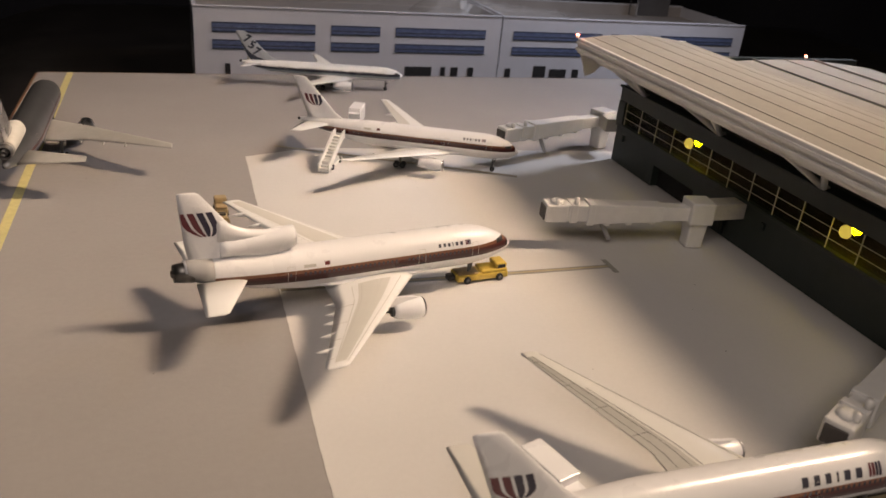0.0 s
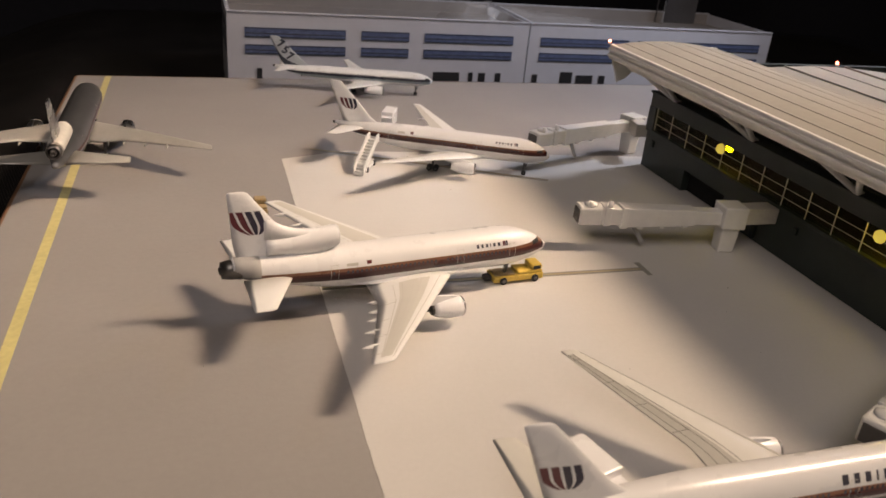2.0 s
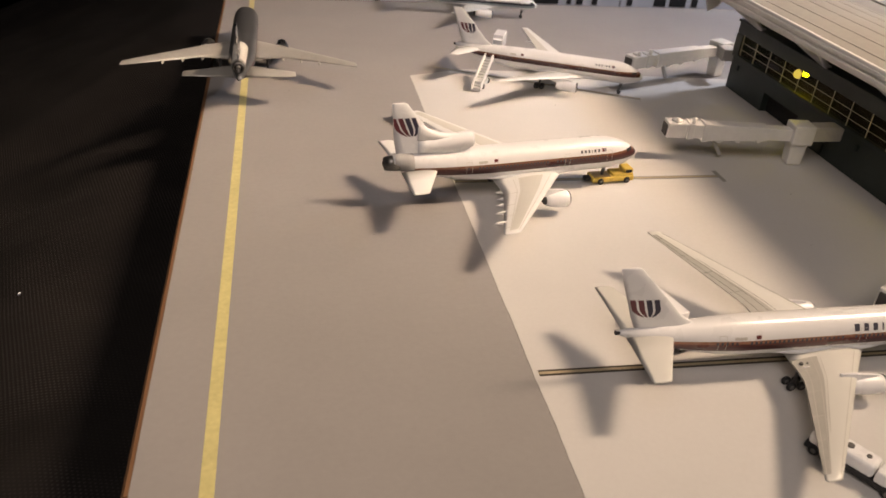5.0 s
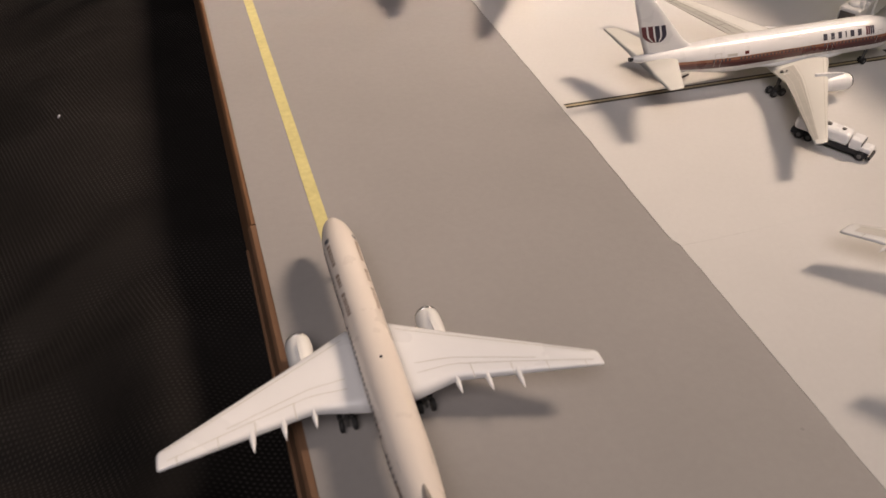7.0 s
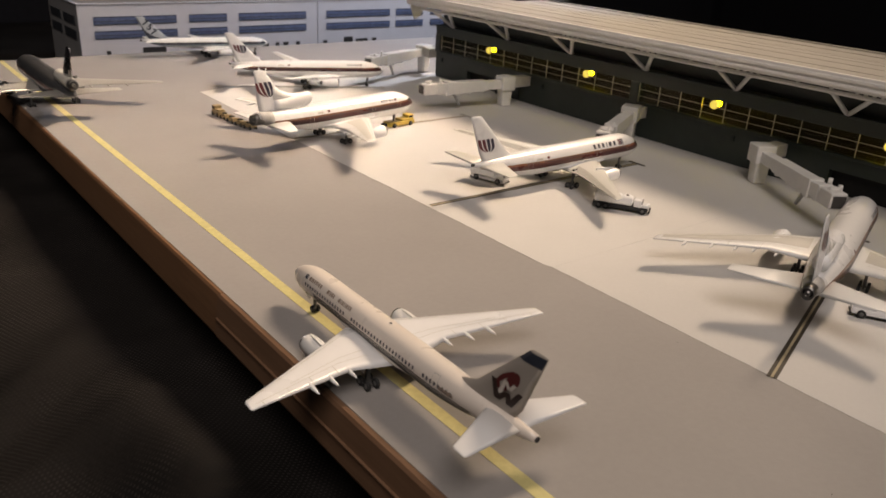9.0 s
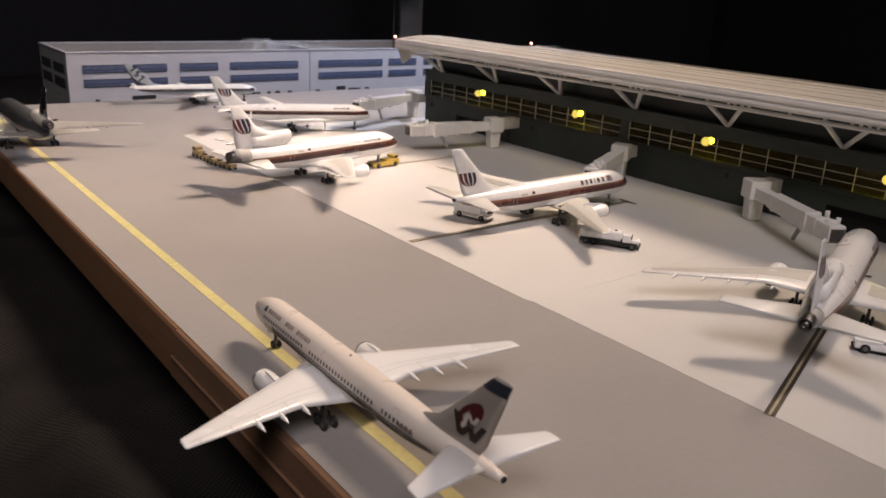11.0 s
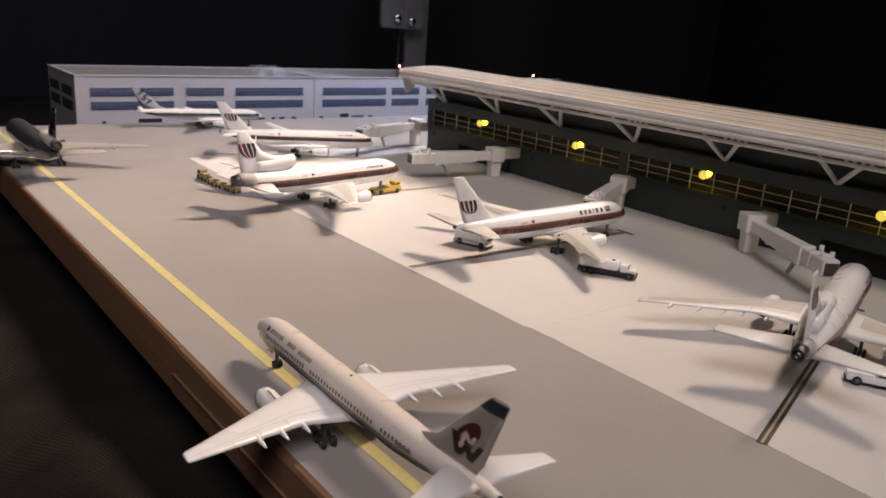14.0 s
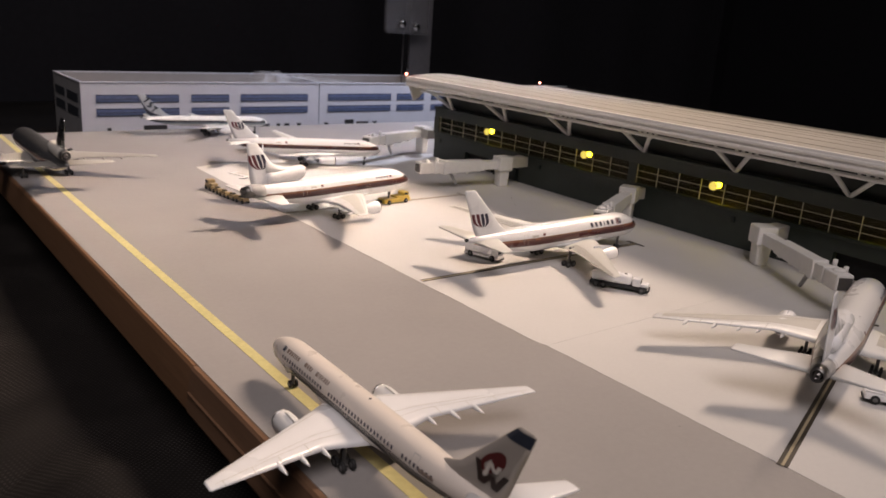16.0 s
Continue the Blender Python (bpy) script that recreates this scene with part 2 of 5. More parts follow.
GLAZING = printed_glazing()
DULL_WINDOW = plain("grey_printed_glazing", (0.035, 0.04, 0.05), 0.5, vary=0.3)
STEEL = plain("galvanised_steel", (0.16, 0.16, 0.17), 0.5, 0.4, vary=0.15, scale=80.0)
BOLT = plain("bright_bolt", (0.75, 0.75, 0.74), 0.18, 1.0)
LINE_DARK = plain("bay_line_dark", (0.045, 0.036, 0.024), 0.6)
LINE_TAN = plain("bay_line_tan", (0.40, 0.335, 0.22), 0.6)
LINE_GREY = plain("bay_line_grey", (0.30, 0.29, 0.26), 0.6)
WOOD = wood("stained_wood", (0.34, 0.18, 0.095))
# same brown wood, tinted slightly greyer for how the near length catches light
WOOD_LIT = wood("lit_wood_tint", (0.31, 0.175, 0.105))
BOARD = board_paint()
PAPER = paper()
CLOTH = cloth()
GLASS = pane_glass()
BULB = glow("lamp_yellow", (1.0, 0.80, 0.011), 40.0)
AMBER_GLOW = glow("amber_glow", (0.80, 0.62, 0.11), 0.75)
BEACON = glow("beacon_red", (1.0, 0.17, 0.11), 30.0)
def dull(mat):
    mat.node_tree.nodes["Principled BSDF"].inputs["Specular IOR Level"].default_value = 0.03
    return mat


ROOM = dull(plain("dark_room_wall", (0.020, 0.020, 0.024), 0.9))
CEILING = plain("ceiling_paint", (0.5, 0.48, 0.45), 0.8)


# ---- mesh helpers ----
def mesh_ob(name, bm, material, smooth=False):
    data = bpy.data.meshes.new(name)
    bmesh.ops.recalc_face_normals(bm, faces=bm.faces)
    bm.to_mesh(data)
    bm.free()
    data.materials.append(material)
    if smooth:
        for poly in data.polygons:
            poly.use_smooth = True
    return new(name, data)


def part(name, bm, material, parent, label="", smooth=False):
    """One mesh object under a thing or under a part."""
    ob = mesh_ob(name, bm, material, smooth)
    ob.parent = parent
    return tagged(ob, label)


def thing(name, label, category, group="", kind="", m=None):
    ob = new(name)
    ob.empty_display_size = 0.01
    if m is not None:
        ob.matrix_world = m
    return tagged(ob, label, category, group, kind)


def box(bm, x0, x1, y0, y1, z0, z1, bevel=0.0, m=None, seg=2):
    made = bmesh.ops.create_cube(bm, size=1.0)["verts"]
    for v in made:
        v.co = Vector(((x0 + x1) / 2 + v.co.x * (x1 - x0), (y0 + y1) / 2 + v.co.y * (y1 - y0), (z0 + z1) / 2 + v.co.z * (z1 - z0)))
    if bevel:
        edges = {e for v in made for e in v.link_edges}
        out = bmesh.ops.bevel(bm, geom=list(edges), offset=bevel, segments=seg, affect="EDGES", profile=0.5)
        made = list({v for f in out["faces"] for v in f.verts} | {v for v in made if v.is_valid})
    if m is not None:
        bmesh.ops.transform(bm, matrix=m, verts=made)
    return bm


def boxed(*args, **kw):
    return box(bmesh.new(), *args, **kw)


def tube(bm, a, b, r, r2=None, n=10, caps=True):
    """A round bar from a to b."""
    a, b = Vector(a), Vector(b)
    q = (b - a).to_track_quat("Z", "Y")
    rings = []
    for p, rad in ((a, r), (b, r if r2 is None else r2)):
        rings.append([bm.verts.new(p + q @ Vector((rad * math.cos(6.28318 * k / n), rad * math.sin(6.28318 * k / n), 0))) for k in range(n)])
    for k in range(n):
        bm.faces.new((rings[0][k], rings[0][(k + 1) % n], rings[1][(k + 1) % n], rings[1][k]))
    if caps:
        bm.faces.new(rings[0][::-1])
        bm.faces.new(rings[1])
    return bm


def revolve(bm, profile, at, axis="x", n=24, close=False):
    """Turns (along, radius) pairs about an axis through at."""
    rings = []
    for s, r in profile:
        ring = []
        for k in range(n):
            c, d = r * math.cos(2 * math.pi * k / n), r * math.sin(2 * math.pi * k / n)
            off = {"x": (s, c, d), "y": (c, s, d), "z": (c, d, s)}[axis]
            ring.append(bm.verts.new(Vector(at) + Vector(off)))
        rings.append(ring)
    pairs = list(zip(rings, rings[1:])) + ([(rings[-1], rings[0])] if close else [])
    for p, q in pairs:
        for k in range(n):
            bm.faces.new((p[k], p[(k + 1) % n], q[(k + 1) % n], q[k]))
    if not close:
        bm.faces.new(rings[0])
        bm.faces.new(rings[-1])
    return bm


def loft(bm, rings):
    """Skins closed rings of equal length and caps the ends."""
    rows = [[bm.verts.new(p) for p in ring] for ring in rings]
    n = len(rows[0])
    for p, q in zip(rows, rows[1:]):
        for k in range(n):
            bm.faces.new((p[k], p[(k + 1) % n], q[(k + 1) % n], q[k]))
    bm.faces.new(rows[0])
    bm.faces.new(rows[-1][::-1])
    return bm


def prism(bm, outline, z0, z1):
    """An upright block over a flat outline."""
    low = [bm.verts.new((x, y, z0)) for x, y in outline]
    top = [bm.verts.new((x, y, z1)) for x, y in outline]
    n = len(low)
    for k in range(n):
        bm.faces.new((low[k], low[(k + 1) % n], top[(k + 1) % n], top[k]))
    bm.faces.new(low[::-1])
    bm.faces.new(top)
    return bm


def wheel_set(parent, name, at, r, w, axis="y"):
    """A tyre with its hub, lying across the given axis."""
    bm = revolve(bmesh.new(), [(-w / 2, r * 0.72), (-w * 0.42, r * 0.93), (-w * 0.2, r), (w * 0.2, r), (w * 0.42, r * 0.93), (w / 2, r * 0.72)], at, axis, 16)
    tyre = part(name, bm, TYRE, parent, smooth=True)
    hub = revolve(bmesh.new(), [(-w * 0.56, r * 0.3), (-w * 0.52, r * 0.5), (w * 0.52, r * 0.5), (w * 0.56, r * 0.3)], at, axis, 12)
    part("hub", hub, HUB, tyre, smooth=True)
    return tyre


# ---- model airliners, 1:400; the numbers are full-size metres from the nose back ----
S = 1 / 400.0
AIRFOIL = [(0.0, 0.0), (0.015, 0.28), (0.07, 0.62), (0.2, 0.94), (0.38, 1.0), (0.6, 0.74), (0.82, 0.34), (1.0, 0.04)]


def body_at(spec, s):
    """Centre height, half width and half height of the fuselage at station s."""
    L, rw, rh, zc = spec["L"], spec["rw"], spec["rh"], spec["zc"]
    k, drop = 1.0, 0.0
    if s < spec["nose"]:
        u = max(0.0, s / spec["nose"])
        k = max(0.02, (1 - (1 - u) ** 2.1) ** spec["blunt"])
        drop = -spec["droop"] * (1 - u) ** 1.6
    start = L - spec["tail"]
    if s > start:
        u = min(1.0, (s - start) / spec["tail"])
        k = 1 - (1 - spec["tail_k"]) * (u ** 1.55)
        drop = spec["tail_up"] * (u ** 1.7)
    return zc + drop, rw * k, rh * k


def body_point(spec, s, angle, side=1, off=0.0):
    z, rw, rh = body_at(spec, s)
    a = radians(angle)
    return Vector((-s * S, side * (rw + off) * S * math.cos(a), (z + (rh + off) * math.sin(a)) * S))


def body_patch(bm, spec, s0, s1, z0, z1, side, off=0.02, ns=2, na=3):
    """A thin decal on the fuselage side between two stations and two heights."""
    grid = []
    for i in range(ns + 1):
        s = s0 + (s1 - s0) * i / ns
        zc, _, rh = body_at(spec, s)
        row = []
        for j in range(na + 1):
            z = z0 + (z1 - z0) * j / na
            a = math.degrees(math.asin(max(-0.999, min(0.999, (z - zc) / rh))))
            row.append(bm.verts.new(body_point(spec, s, a, side, off)))
        grid.append(row)
    for p, q in zip(grid, grid[1:]):
        for j in range(na):
            bm.faces.new((p[j], q[j], q[j + 1], p[j + 1]))
    return bm


def wing_at(secs, y):
    """Leading edge, chord, height and thickness of a surface at span y."""
    for a, b in zip(secs, secs[1:]):
        if y <= b[0] or b is secs[-1]:
            u = (y - a[0]) / (b[0] - a[0])
            return [a[i] + (b[i] - a[i]) * u for i in range(1, 5)]
    return list(secs[-1][1:5])


def foil_ring(le, chord, thick):
    upper = [(le + u * chord, v * thick * 0.62) for u, v in AIRFOIL]
    lower = [(le + u * chord, -v * thick * 0.38) for u, v in AIRFOIL[1:-1]][::-1]
    return upper + lower


def surface(spec_secs, side=1, upright=False, steps=3):
    """A wing, tailplane or fin skinned over its sections (span, leading edge, chord, height, thickness)."""
    rings = []
    spans = []
    for a, b in zip(spec_secs, spec_secs[1:]):
        spans += [a[0] + (b[0] - a[0]) * k / steps for k in range(steps)]
    spans.append(spec_secs[-1][0])
    last = spec_secs[-1]
    stations = [(y, *wing_at(spec_secs, y)) for y in spans]
    stations.append((last[0] + 0.22, last[1] + last[2] * 0.2, last[2] * 0.72, last[3], last[4] * 0.3))
    for y, le, chord, z, thick in stations:
        ring = []
        for x, h in foil_ring(le, chord, thick):
            if upright:
                ring.append(Vector((-x, h, y)) * S)
            else:
                ring.append(Vector((-x, side * y, z + h)) * S)
        rings.append(ring)
    return loft(bmesh.new(), rings)


def top_point(secs, y, u, side, lift):
    le, chord, z, thick = wing_at(secs, y)
    h = 0.0
    for (u0, h0), (u1, h1) in zip(AIRFOIL, AIRFOIL[1:]):
        if u0 <= u <= u1:
            h = h0 + (h1 - h0) * (u - u0) / (u1 - u0)
    return Vector((-(le + u * chord), side * y, z + h * thick * 0.62 + lift)) * S


def top_patch(bm, secs, y0, y1, u0, u1, side, lift=0.03, n=10, m=4, u2=None, u3=None):
    """A thin panel lying on the upper skin; u2 and u3 are its chord limits at the far end."""
    u2, u3 = u0 if u2 is None else u2, u1 if u3 is None else u3
    grid = []
    for i in range(n + 1):
        f = i / n
        y = y0 + (y1 - y0) * f
        a, b = u0 + (u2 - u0) * f, u1 + (u3 - u1) * f
        grid.append([bm.verts.new(top_point(secs, y, a + (b - a) * j / m, side, lift)) for j in range(m + 1)])
    for p, q in zip(grid, grid[1:]):
        for j in range(m):
            bm.faces.new((p[j], q[j], q[j + 1], p[j + 1]))
    return bm


def top_line(bm, secs, y0, u0, y1, u1, side, width=0.08, n=12):
    """A thin engraved-looking seam on the upper skin."""
    pts = [top_point(secs, y0 + (y1 - y0) * k / n, u0 + (u1 - u0) * k / n, side, 0.045) for k in range(n + 1)]
    along = (pts[-1] - pts[0]).normalized()
    across = along.cross(Vector((0, 0, 1))).normalized() * width * S / 2
    rows = [(bm.verts.new(p - across), bm.verts.new(p + across)) for p in pts]
    for a, b in zip(rows, rows[1:]):
        bm.faces.new((a[0], b[0], b[1], a[1]))
    return bm


def engine(plane, spec, side, mat, tag):
    y, s, z, length, r = tag
    at = Vector((-s, side * y, z)) * S
    prof = [(-length, r * 0.62), (-length * 0.86, r * 0.74), (-length * 0.5, r * 0.97), (-length * 0.2, r), (-length * 0.05, r * 0.93), (0, r * 0.83),
            (-length * 0.02, r * 0.76), (-length * 0.16, r * 0.74), (-length * 0.17, r * 0.05)]
    nac = part("engine", revolve(bmesh.new(), [(a * S, b * S) for a, b in prof], at, "x", 28), mat, plane, smooth=True)
    fan = revolve(bmesh.new(), [(-length * 0.165 * S, r * 0.75 * S), (-length * 0.15 * S, r * 0.72 * S), (-length * 0.1 * S, r * 0.12 * S), (-length * 0.06 * S, r * 0.02 * S)], at, "x", 20)
    part("fan", fan, DARK_METAL, nac)
    cone = revolve(bmesh.new(), [(-length * 0.9 * S, r * 0.5 * S), (-length * 1.08 * S, r * 0.46 * S), (-length * 1.1 * S, r * 0.34 * S), (-length * 1.06 * S, r * 0.3 * S), (-length * 1.06 * S, r * 0.18 * S), (-length * 1.3 * S, r * 0.03 * S)], at, "x", 20)
    part("exhaust", cone, DARK_METAL, nac, "dark metal exhaust", True)
    lip = revolve(bmesh.new(), [(-length * 0.06 * S, r * 0.95 * S), (0.06 * S, r * 0.86 * S), (0.05 * S, r * 0.8 * S), (-length * 0.04 * S, r * 0.75 * S)], at, "x", 28, True)
    part("inlet_lip", lip, SILVER, nac, "bare metal inlet lip", True)
    le, chord, wz, thick = wing_at(spec["wing"], y)
    rings = []
    for x, zz, w in ((s + length * 0.12, z + r * 0.93, 0.05), (s + length * 0.35, z + r * 1.22, 0.24), (le + 0.2, wz + 0.1, 0.27), (le + chord * 0.35, wz + thick * 0.3, 0.2)):
        base = z + r * 0.5 if x < s + length else wz - thick
        rings.append([Vector((-x, side * y - w, base)) * S, Vector((-x, side * y + w, base)) * S, Vector((-x, side * y + w * 0.7, zz)) * S, Vector((-x, side * y - w * 0.7, zz)) * S])
    part("pylon", loft(bmesh.new(), rings), mat, plane)


def gear(plane, s, y, top, bogie, r, w):
    """A landing gear leg with its wheels on the ground."""
    leg = tube(bmesh.new(), Vector((-s, y, top)) * S, Vector((-s, y, r)) * S, 0.24 * S, n=10)
    tube(leg, Vector((-s, y - w * 0.9, r)) * S, Vector((-s, y + w * 0.9, r)) * S, 0.14 * S, n=8)
    if bogie:
        box(leg, (-s - 0.85) * S, (-s + 0.85) * S, (y - 0.13) * S, (y + 0.13) * S, (r - 0.13) * S, (r + 0.13) * S, 0.03 * S)
    tube(leg, Vector((-s + 0.9, y, top)) * S, Vector((-s, y, r + 0.6)) * S, 0.12 * S, n=8)
    leg = part("landing_gear", leg, GEAR_SHADED if bogie else HUB, plane)
    for dx in ((-0.72, 0.72) if bogie else (0.0,)):
        for dy in (-w * 0.72, w * 0.72):
            wheel_set(leg, "wheel", Vector((-s + dx, y + dy, r)) * S, r * S, 0.42 * S)
    door = boxed((-s - 0.08) * S, (-s + 1.2) * S, (y + (0.62 if y >= 0 else -0.7)) * S, (y + (0.7 if y >= 0 else -0.62)) * S, (top - 1.3) * S, (top - 0.1) * S, 0.02 * S)
    part("gear_door", door, WHITE, leg)


def fin_mark(plane, fin, kind, art=None):
    """Painted marks on both faces of the fin."""
    def pane(bm, pts, side):
        vs = []
        for zf, u in pts:
            y0, y1 = fin[0][0], fin[-1][0]
            y = y0 + (y1 - y0) * zf
            le, chord, _, thick = wing_at(fin, y)
            h = 0.0
            for (u0, h0), (u1, h1) in zip(AIRFOIL, AIRFOIL[1:]):
                if u0 <= u <= u1:
                    h = h0 + (h1 - h0) * (u - u0) / (u1 - u0)
            grow = 0.62 if side > 0 else 0.38
            vs.append(bm.verts.new(Vector((-(le + u * chord), side * (h * thick * grow + 0.03), y)) * S))
        bm.faces.new(vs)

    if kind == "stripes":
        y0, y1 = fin[0][0], fin[-1][0]
        zm0, zm1 = y0 + (y1 - y0) * art[0], y0 + (y1 - y0) * art[1]
        xm, wide = art[2], art[3]
        # four upright bars, rounded at the foot: red behind, navy ahead
        bars = [(0.00, 0.19, RED), (0.27, 0.46, RED), (0.54, 0.73, NAVY), (0.81, 1.0, NAVY)]
        for a, b, mat in bars:
            bm = bmesh.new()
            for side in (1, -1):
                rows = []
                for k in range(9):
                    f = k / 8
                    z = zm0 + (zm1 - zm0) * f
                    ease = 0.62 * max(0.0, 1 - f / 0.45) ** 1.8
                    ua, ub = 0.54 + (a - 0.54) * (1 - ease), 0.54 + (b - 0.54) * (1 - ease)
                    row = []
                    for q in range(4):
                        x = xm - wide * (ua + (ub - ua) * q / 3) - (z - zm0) * -art[4]
                        le, chord, _, thick = wing_at(fin, z)
                        u = max(0.02, min(0.98, (x - le) / chord))
                        h = 0.0
                        for (u0, h0), (u1, h1) in zip(AIRFOIL, AIRFOIL[1:]):
                            if u0 <= u <= u1:
                                h = h0 + (h1 - h0) * (u - u0) / (u1 - u0)
                        row.append(bm.verts.new(Vector((-(le + u * chord), side * (h * thick * (0.62 if side > 0 else 0.38) + 0.03), z)) * S))
                    rows.append(row)
                for p, q in zip(rows, rows[1:]):
                    for i in range(3):
                        bm.faces.new((p[i], p[i + 1], q[i + 1], q[i]))
            part("tail_stripe", bm, mat, plane, "red tail stripe" if mat is RED else "navy tail stripe")
    if kind == "sun":
        bm = bmesh.new()
        cap = bmesh.new()
        for side in (1, -1):
            pts = [(0.47 + 0.165 * math.sin(2 * math.pi * k / 28), 0.45 + 0.235 * math.cos(2 * math.pi * k / 28)) for k in range(28)]
            pane(bm, pts, side)
            for k in range(5):
                pane(cap, [(0.84, 0.02 + 0.19 * k), (0.84, 0.02 + 0.19 * (k + 1)), (0.995, 0.02 + 0.19 * (k + 1)), (0.995, 0.02 + 0.19 * k)], side)
        part("tail_disc", bm, BURGUNDY, plane, "burgundy disc on the fin")
        part("tail_cap", cap, SLATE, plane, "dark slate fin top")
        for pts, mat, half in (([(0.26, 0.50), (0.47, 0.40), (0.36, 0.62), (0.47, 0.64)], PINK_WHITE, 0.022),
                               ([(0.41, 0.17), (0.17, 0.56), (0.33, 0.62), (0.18, 0.80), (0.41, 0.86)], ZIGZAG, 0.030)):
            for side in (1, -1):
                # one bent stroke a side
                bm = bmesh.new()
                rows = []
                for zf, u in pts:
                    row = []
                    for way in (-1, 1):
                        y0, y1 = fin[0][0], fin[-1][0]
                        y = y0 + (y1 - y0) * zf
                        le, chord, _, thick = wing_at(fin, y)
                        row.append(bm.verts.new(Vector((-(le + (u + way * half * 2.0) * chord), side * (thick * (0.62 if side > 0 else 0.38) + (0.05 if mat is PINK_WHITE else 0.08)), y)) * S))
                    rows.append(row)
                for a, b in zip(rows, rows[1:]):
                    bm.faces.new((a[0], b[0], b[1], a[1]))
                part("tail_zigzag", bm, mat, plane, "angular zigzag mark on the fin")


def airliner(spec, label):
    plane = thing("model_airliner", label, "model airplane")
    L = spec["L"]
    stations = [0.0, 0.12, 0.3, 0.6, 1.0, 1.6, 2.3, 3.2, 4.2, 5.4, 6.8, 8.4] + [8.4 + (L - 8.4) * k / 34 for k in range(1, 35)]
    rings = []
    n = 40
    for s in stations:
        rings.append([body_point(spec, s, 360.0 * k / n) for k in range(n)])
    fus = part("fuselage", loft(bmesh.new(), rings), spec["paint"], plane, spec.get("paint_label", ""), True)
    # wing to body fairing
    w = spec["wing"][0]
    prof = []
    for f, r in ((-0.25, 0.12), (-0.05, 0.5), (0.2, 0.72), (0.6, 0.75), (0.95, 0.55), (1.25, 0.12)):
        s = w[1] + w[2] * f
        zc, rw, rh = body_at(spec, s)
        prof.append([Vector((-s * S, math.cos(2 * math.pi * k / 20) * rw * (0.7 + 0.42 * r) * S, (zc - rh * 0.62 + math.sin(2 * math.pi * k / 20) * rh * 0.5 * r - rh * 0.08 * r) * S)) for k in range(20)])
    part("belly_fairing", loft(bmesh.new(), prof), spec["belly_mat"], fus, smooth=True)
    for side in (1, -1):
        lean = spec.get("bent", 0.0) if side < 0 else 0.0
        secs = [(y, le, chord, z - lean * y / spec["wing"][-1][0], thick) for y, le, chord, z, thick in spec["wing"]]
        wing = part("wing", surface(secs, side, steps=4), spec["wing_mat"], plane, smooth=True)
        tip = spec["wing"][-1][0]
        kink = spec["wing"][1][0]
        if spec.get("panel"):
            u0, u1 = spec["panel"]
            part("wing_panel", top_patch(bmesh.new(), secs, kink * 0.45, tip * 0.97, u0, u1, side), spec["panel_mat"], wing, "greyer painted wing panel")
        lines = bmesh.new()
        top_line(lines, secs, kink * 0.5, 0.72, tip * 0.97, 0.66, side)
        top_line(lines, secs, kink * 0.5, 0.60, tip * 0.72, 0.58, side)
        for u in spec.get("extra_seams", ()):
            top_line(lines, secs, kink * 0.5, u, tip * 0.97, u + 0.01, side)
        top_line(lines, secs, kink * 0.4, 0.12, tip * 0.98, 0.16, side)
        for f in (0.42, 0.6, 0.76, 0.93):
            top_line(lines, secs, tip * f, 0.69, tip * f, 0.985, side, n=3)
        part("panel_seam", lines, PANEL_LINE if spec.get("dark_seams") and side > 0 else spec.get("seam_mat", PANEL), wing, "thin flap seams")
        for f in spec["fairings"]:
            y = tip * f
            le, chord, z, thick = wing_at(secs, y)
            bm = revolve(bmesh.new(), [(1.6 * S, 0.03 * S), (0.9 * S, 0.26 * S), (-0.2 * S, 0.3 * S), (-1.0 * S, 0.2 * S), (-1.75 * S, 0.03 * S)], Vector((-(le + chord * 0.93), side * y, z - thick * 0.3)) * S, "x", 10)
            part("flap_fairing", bm, spec["wing_mat"], wing, smooth=True)
        part("tailplane", surface(spec["stab"], side, steps=2), spec["wing_mat"], plane, smooth=True)
        for tag in spec["engines"]:
            engine(plane, spec, side, spec["nacelle"], tag)
        gear(plane, spec["main"][0], side * spec["main"][1], wing_at(spec["wing"], spec["main"][1])[2] + 0.1, True, 0.62, 0.85)
        # windows, doors and titles
        row = bmesh.new()
        zw = spec["zc"] + spec["win_z"]
        s = spec["nose"] * 0.9
        k = 0
        while s < L - spec["tail"] * 0.72:
            if k % 23 not in (16, 17):
                body_patch(row, spec, s, s + 0.30, zw - 0.21, zw + 0.21, side, 0.025, 1, 1)
            s += 0.64
            k += 1
        tagged(part("cabin_glazing", row, TITLE_INK, fus, "row of small dark cabin windows"), kind="stuff")
        deck = bmesh.new()
        zt = spec["zc"] + spec["rh"] * 0.36 - spec["droop"] * 0.35
        s0 = spec["nose"] * 0.22
        body_patch(deck, spec, s0, s0 + spec["nose"] * 0.16, zt - 0.42, zt + 0.12, side, 0.02, 3, 3)
        part("cockpit_window", deck, spec.get("cockpit", BLACK), fus, "dark cockpit glazing")
        for sd in spec["doors"]:
            d = bmesh.new()
            for a, b, c, e in ((sd, sd + 0.045, -0.6, 1.4), (sd + 1.0, sd + 1.045, -0.6, 1.4), (sd, sd + 1.045, 1.36, 1.41)):
                body_patch(d, spec, a, b, spec["zc"] + c, spec["zc"] + e, side, 0.03, 2, 4)
            part("door_outline", d, PANEL, fus, "thin grey door outline")
        spec["marks"](fus, spec, side)
    part("fin", surface(spec["fin"], upright=True, steps=3), spec["fin_mat"], plane, smooth=True)
    fin_mark(plane, spec["fin"], spec.get("fin_art"), spec.get("art"))
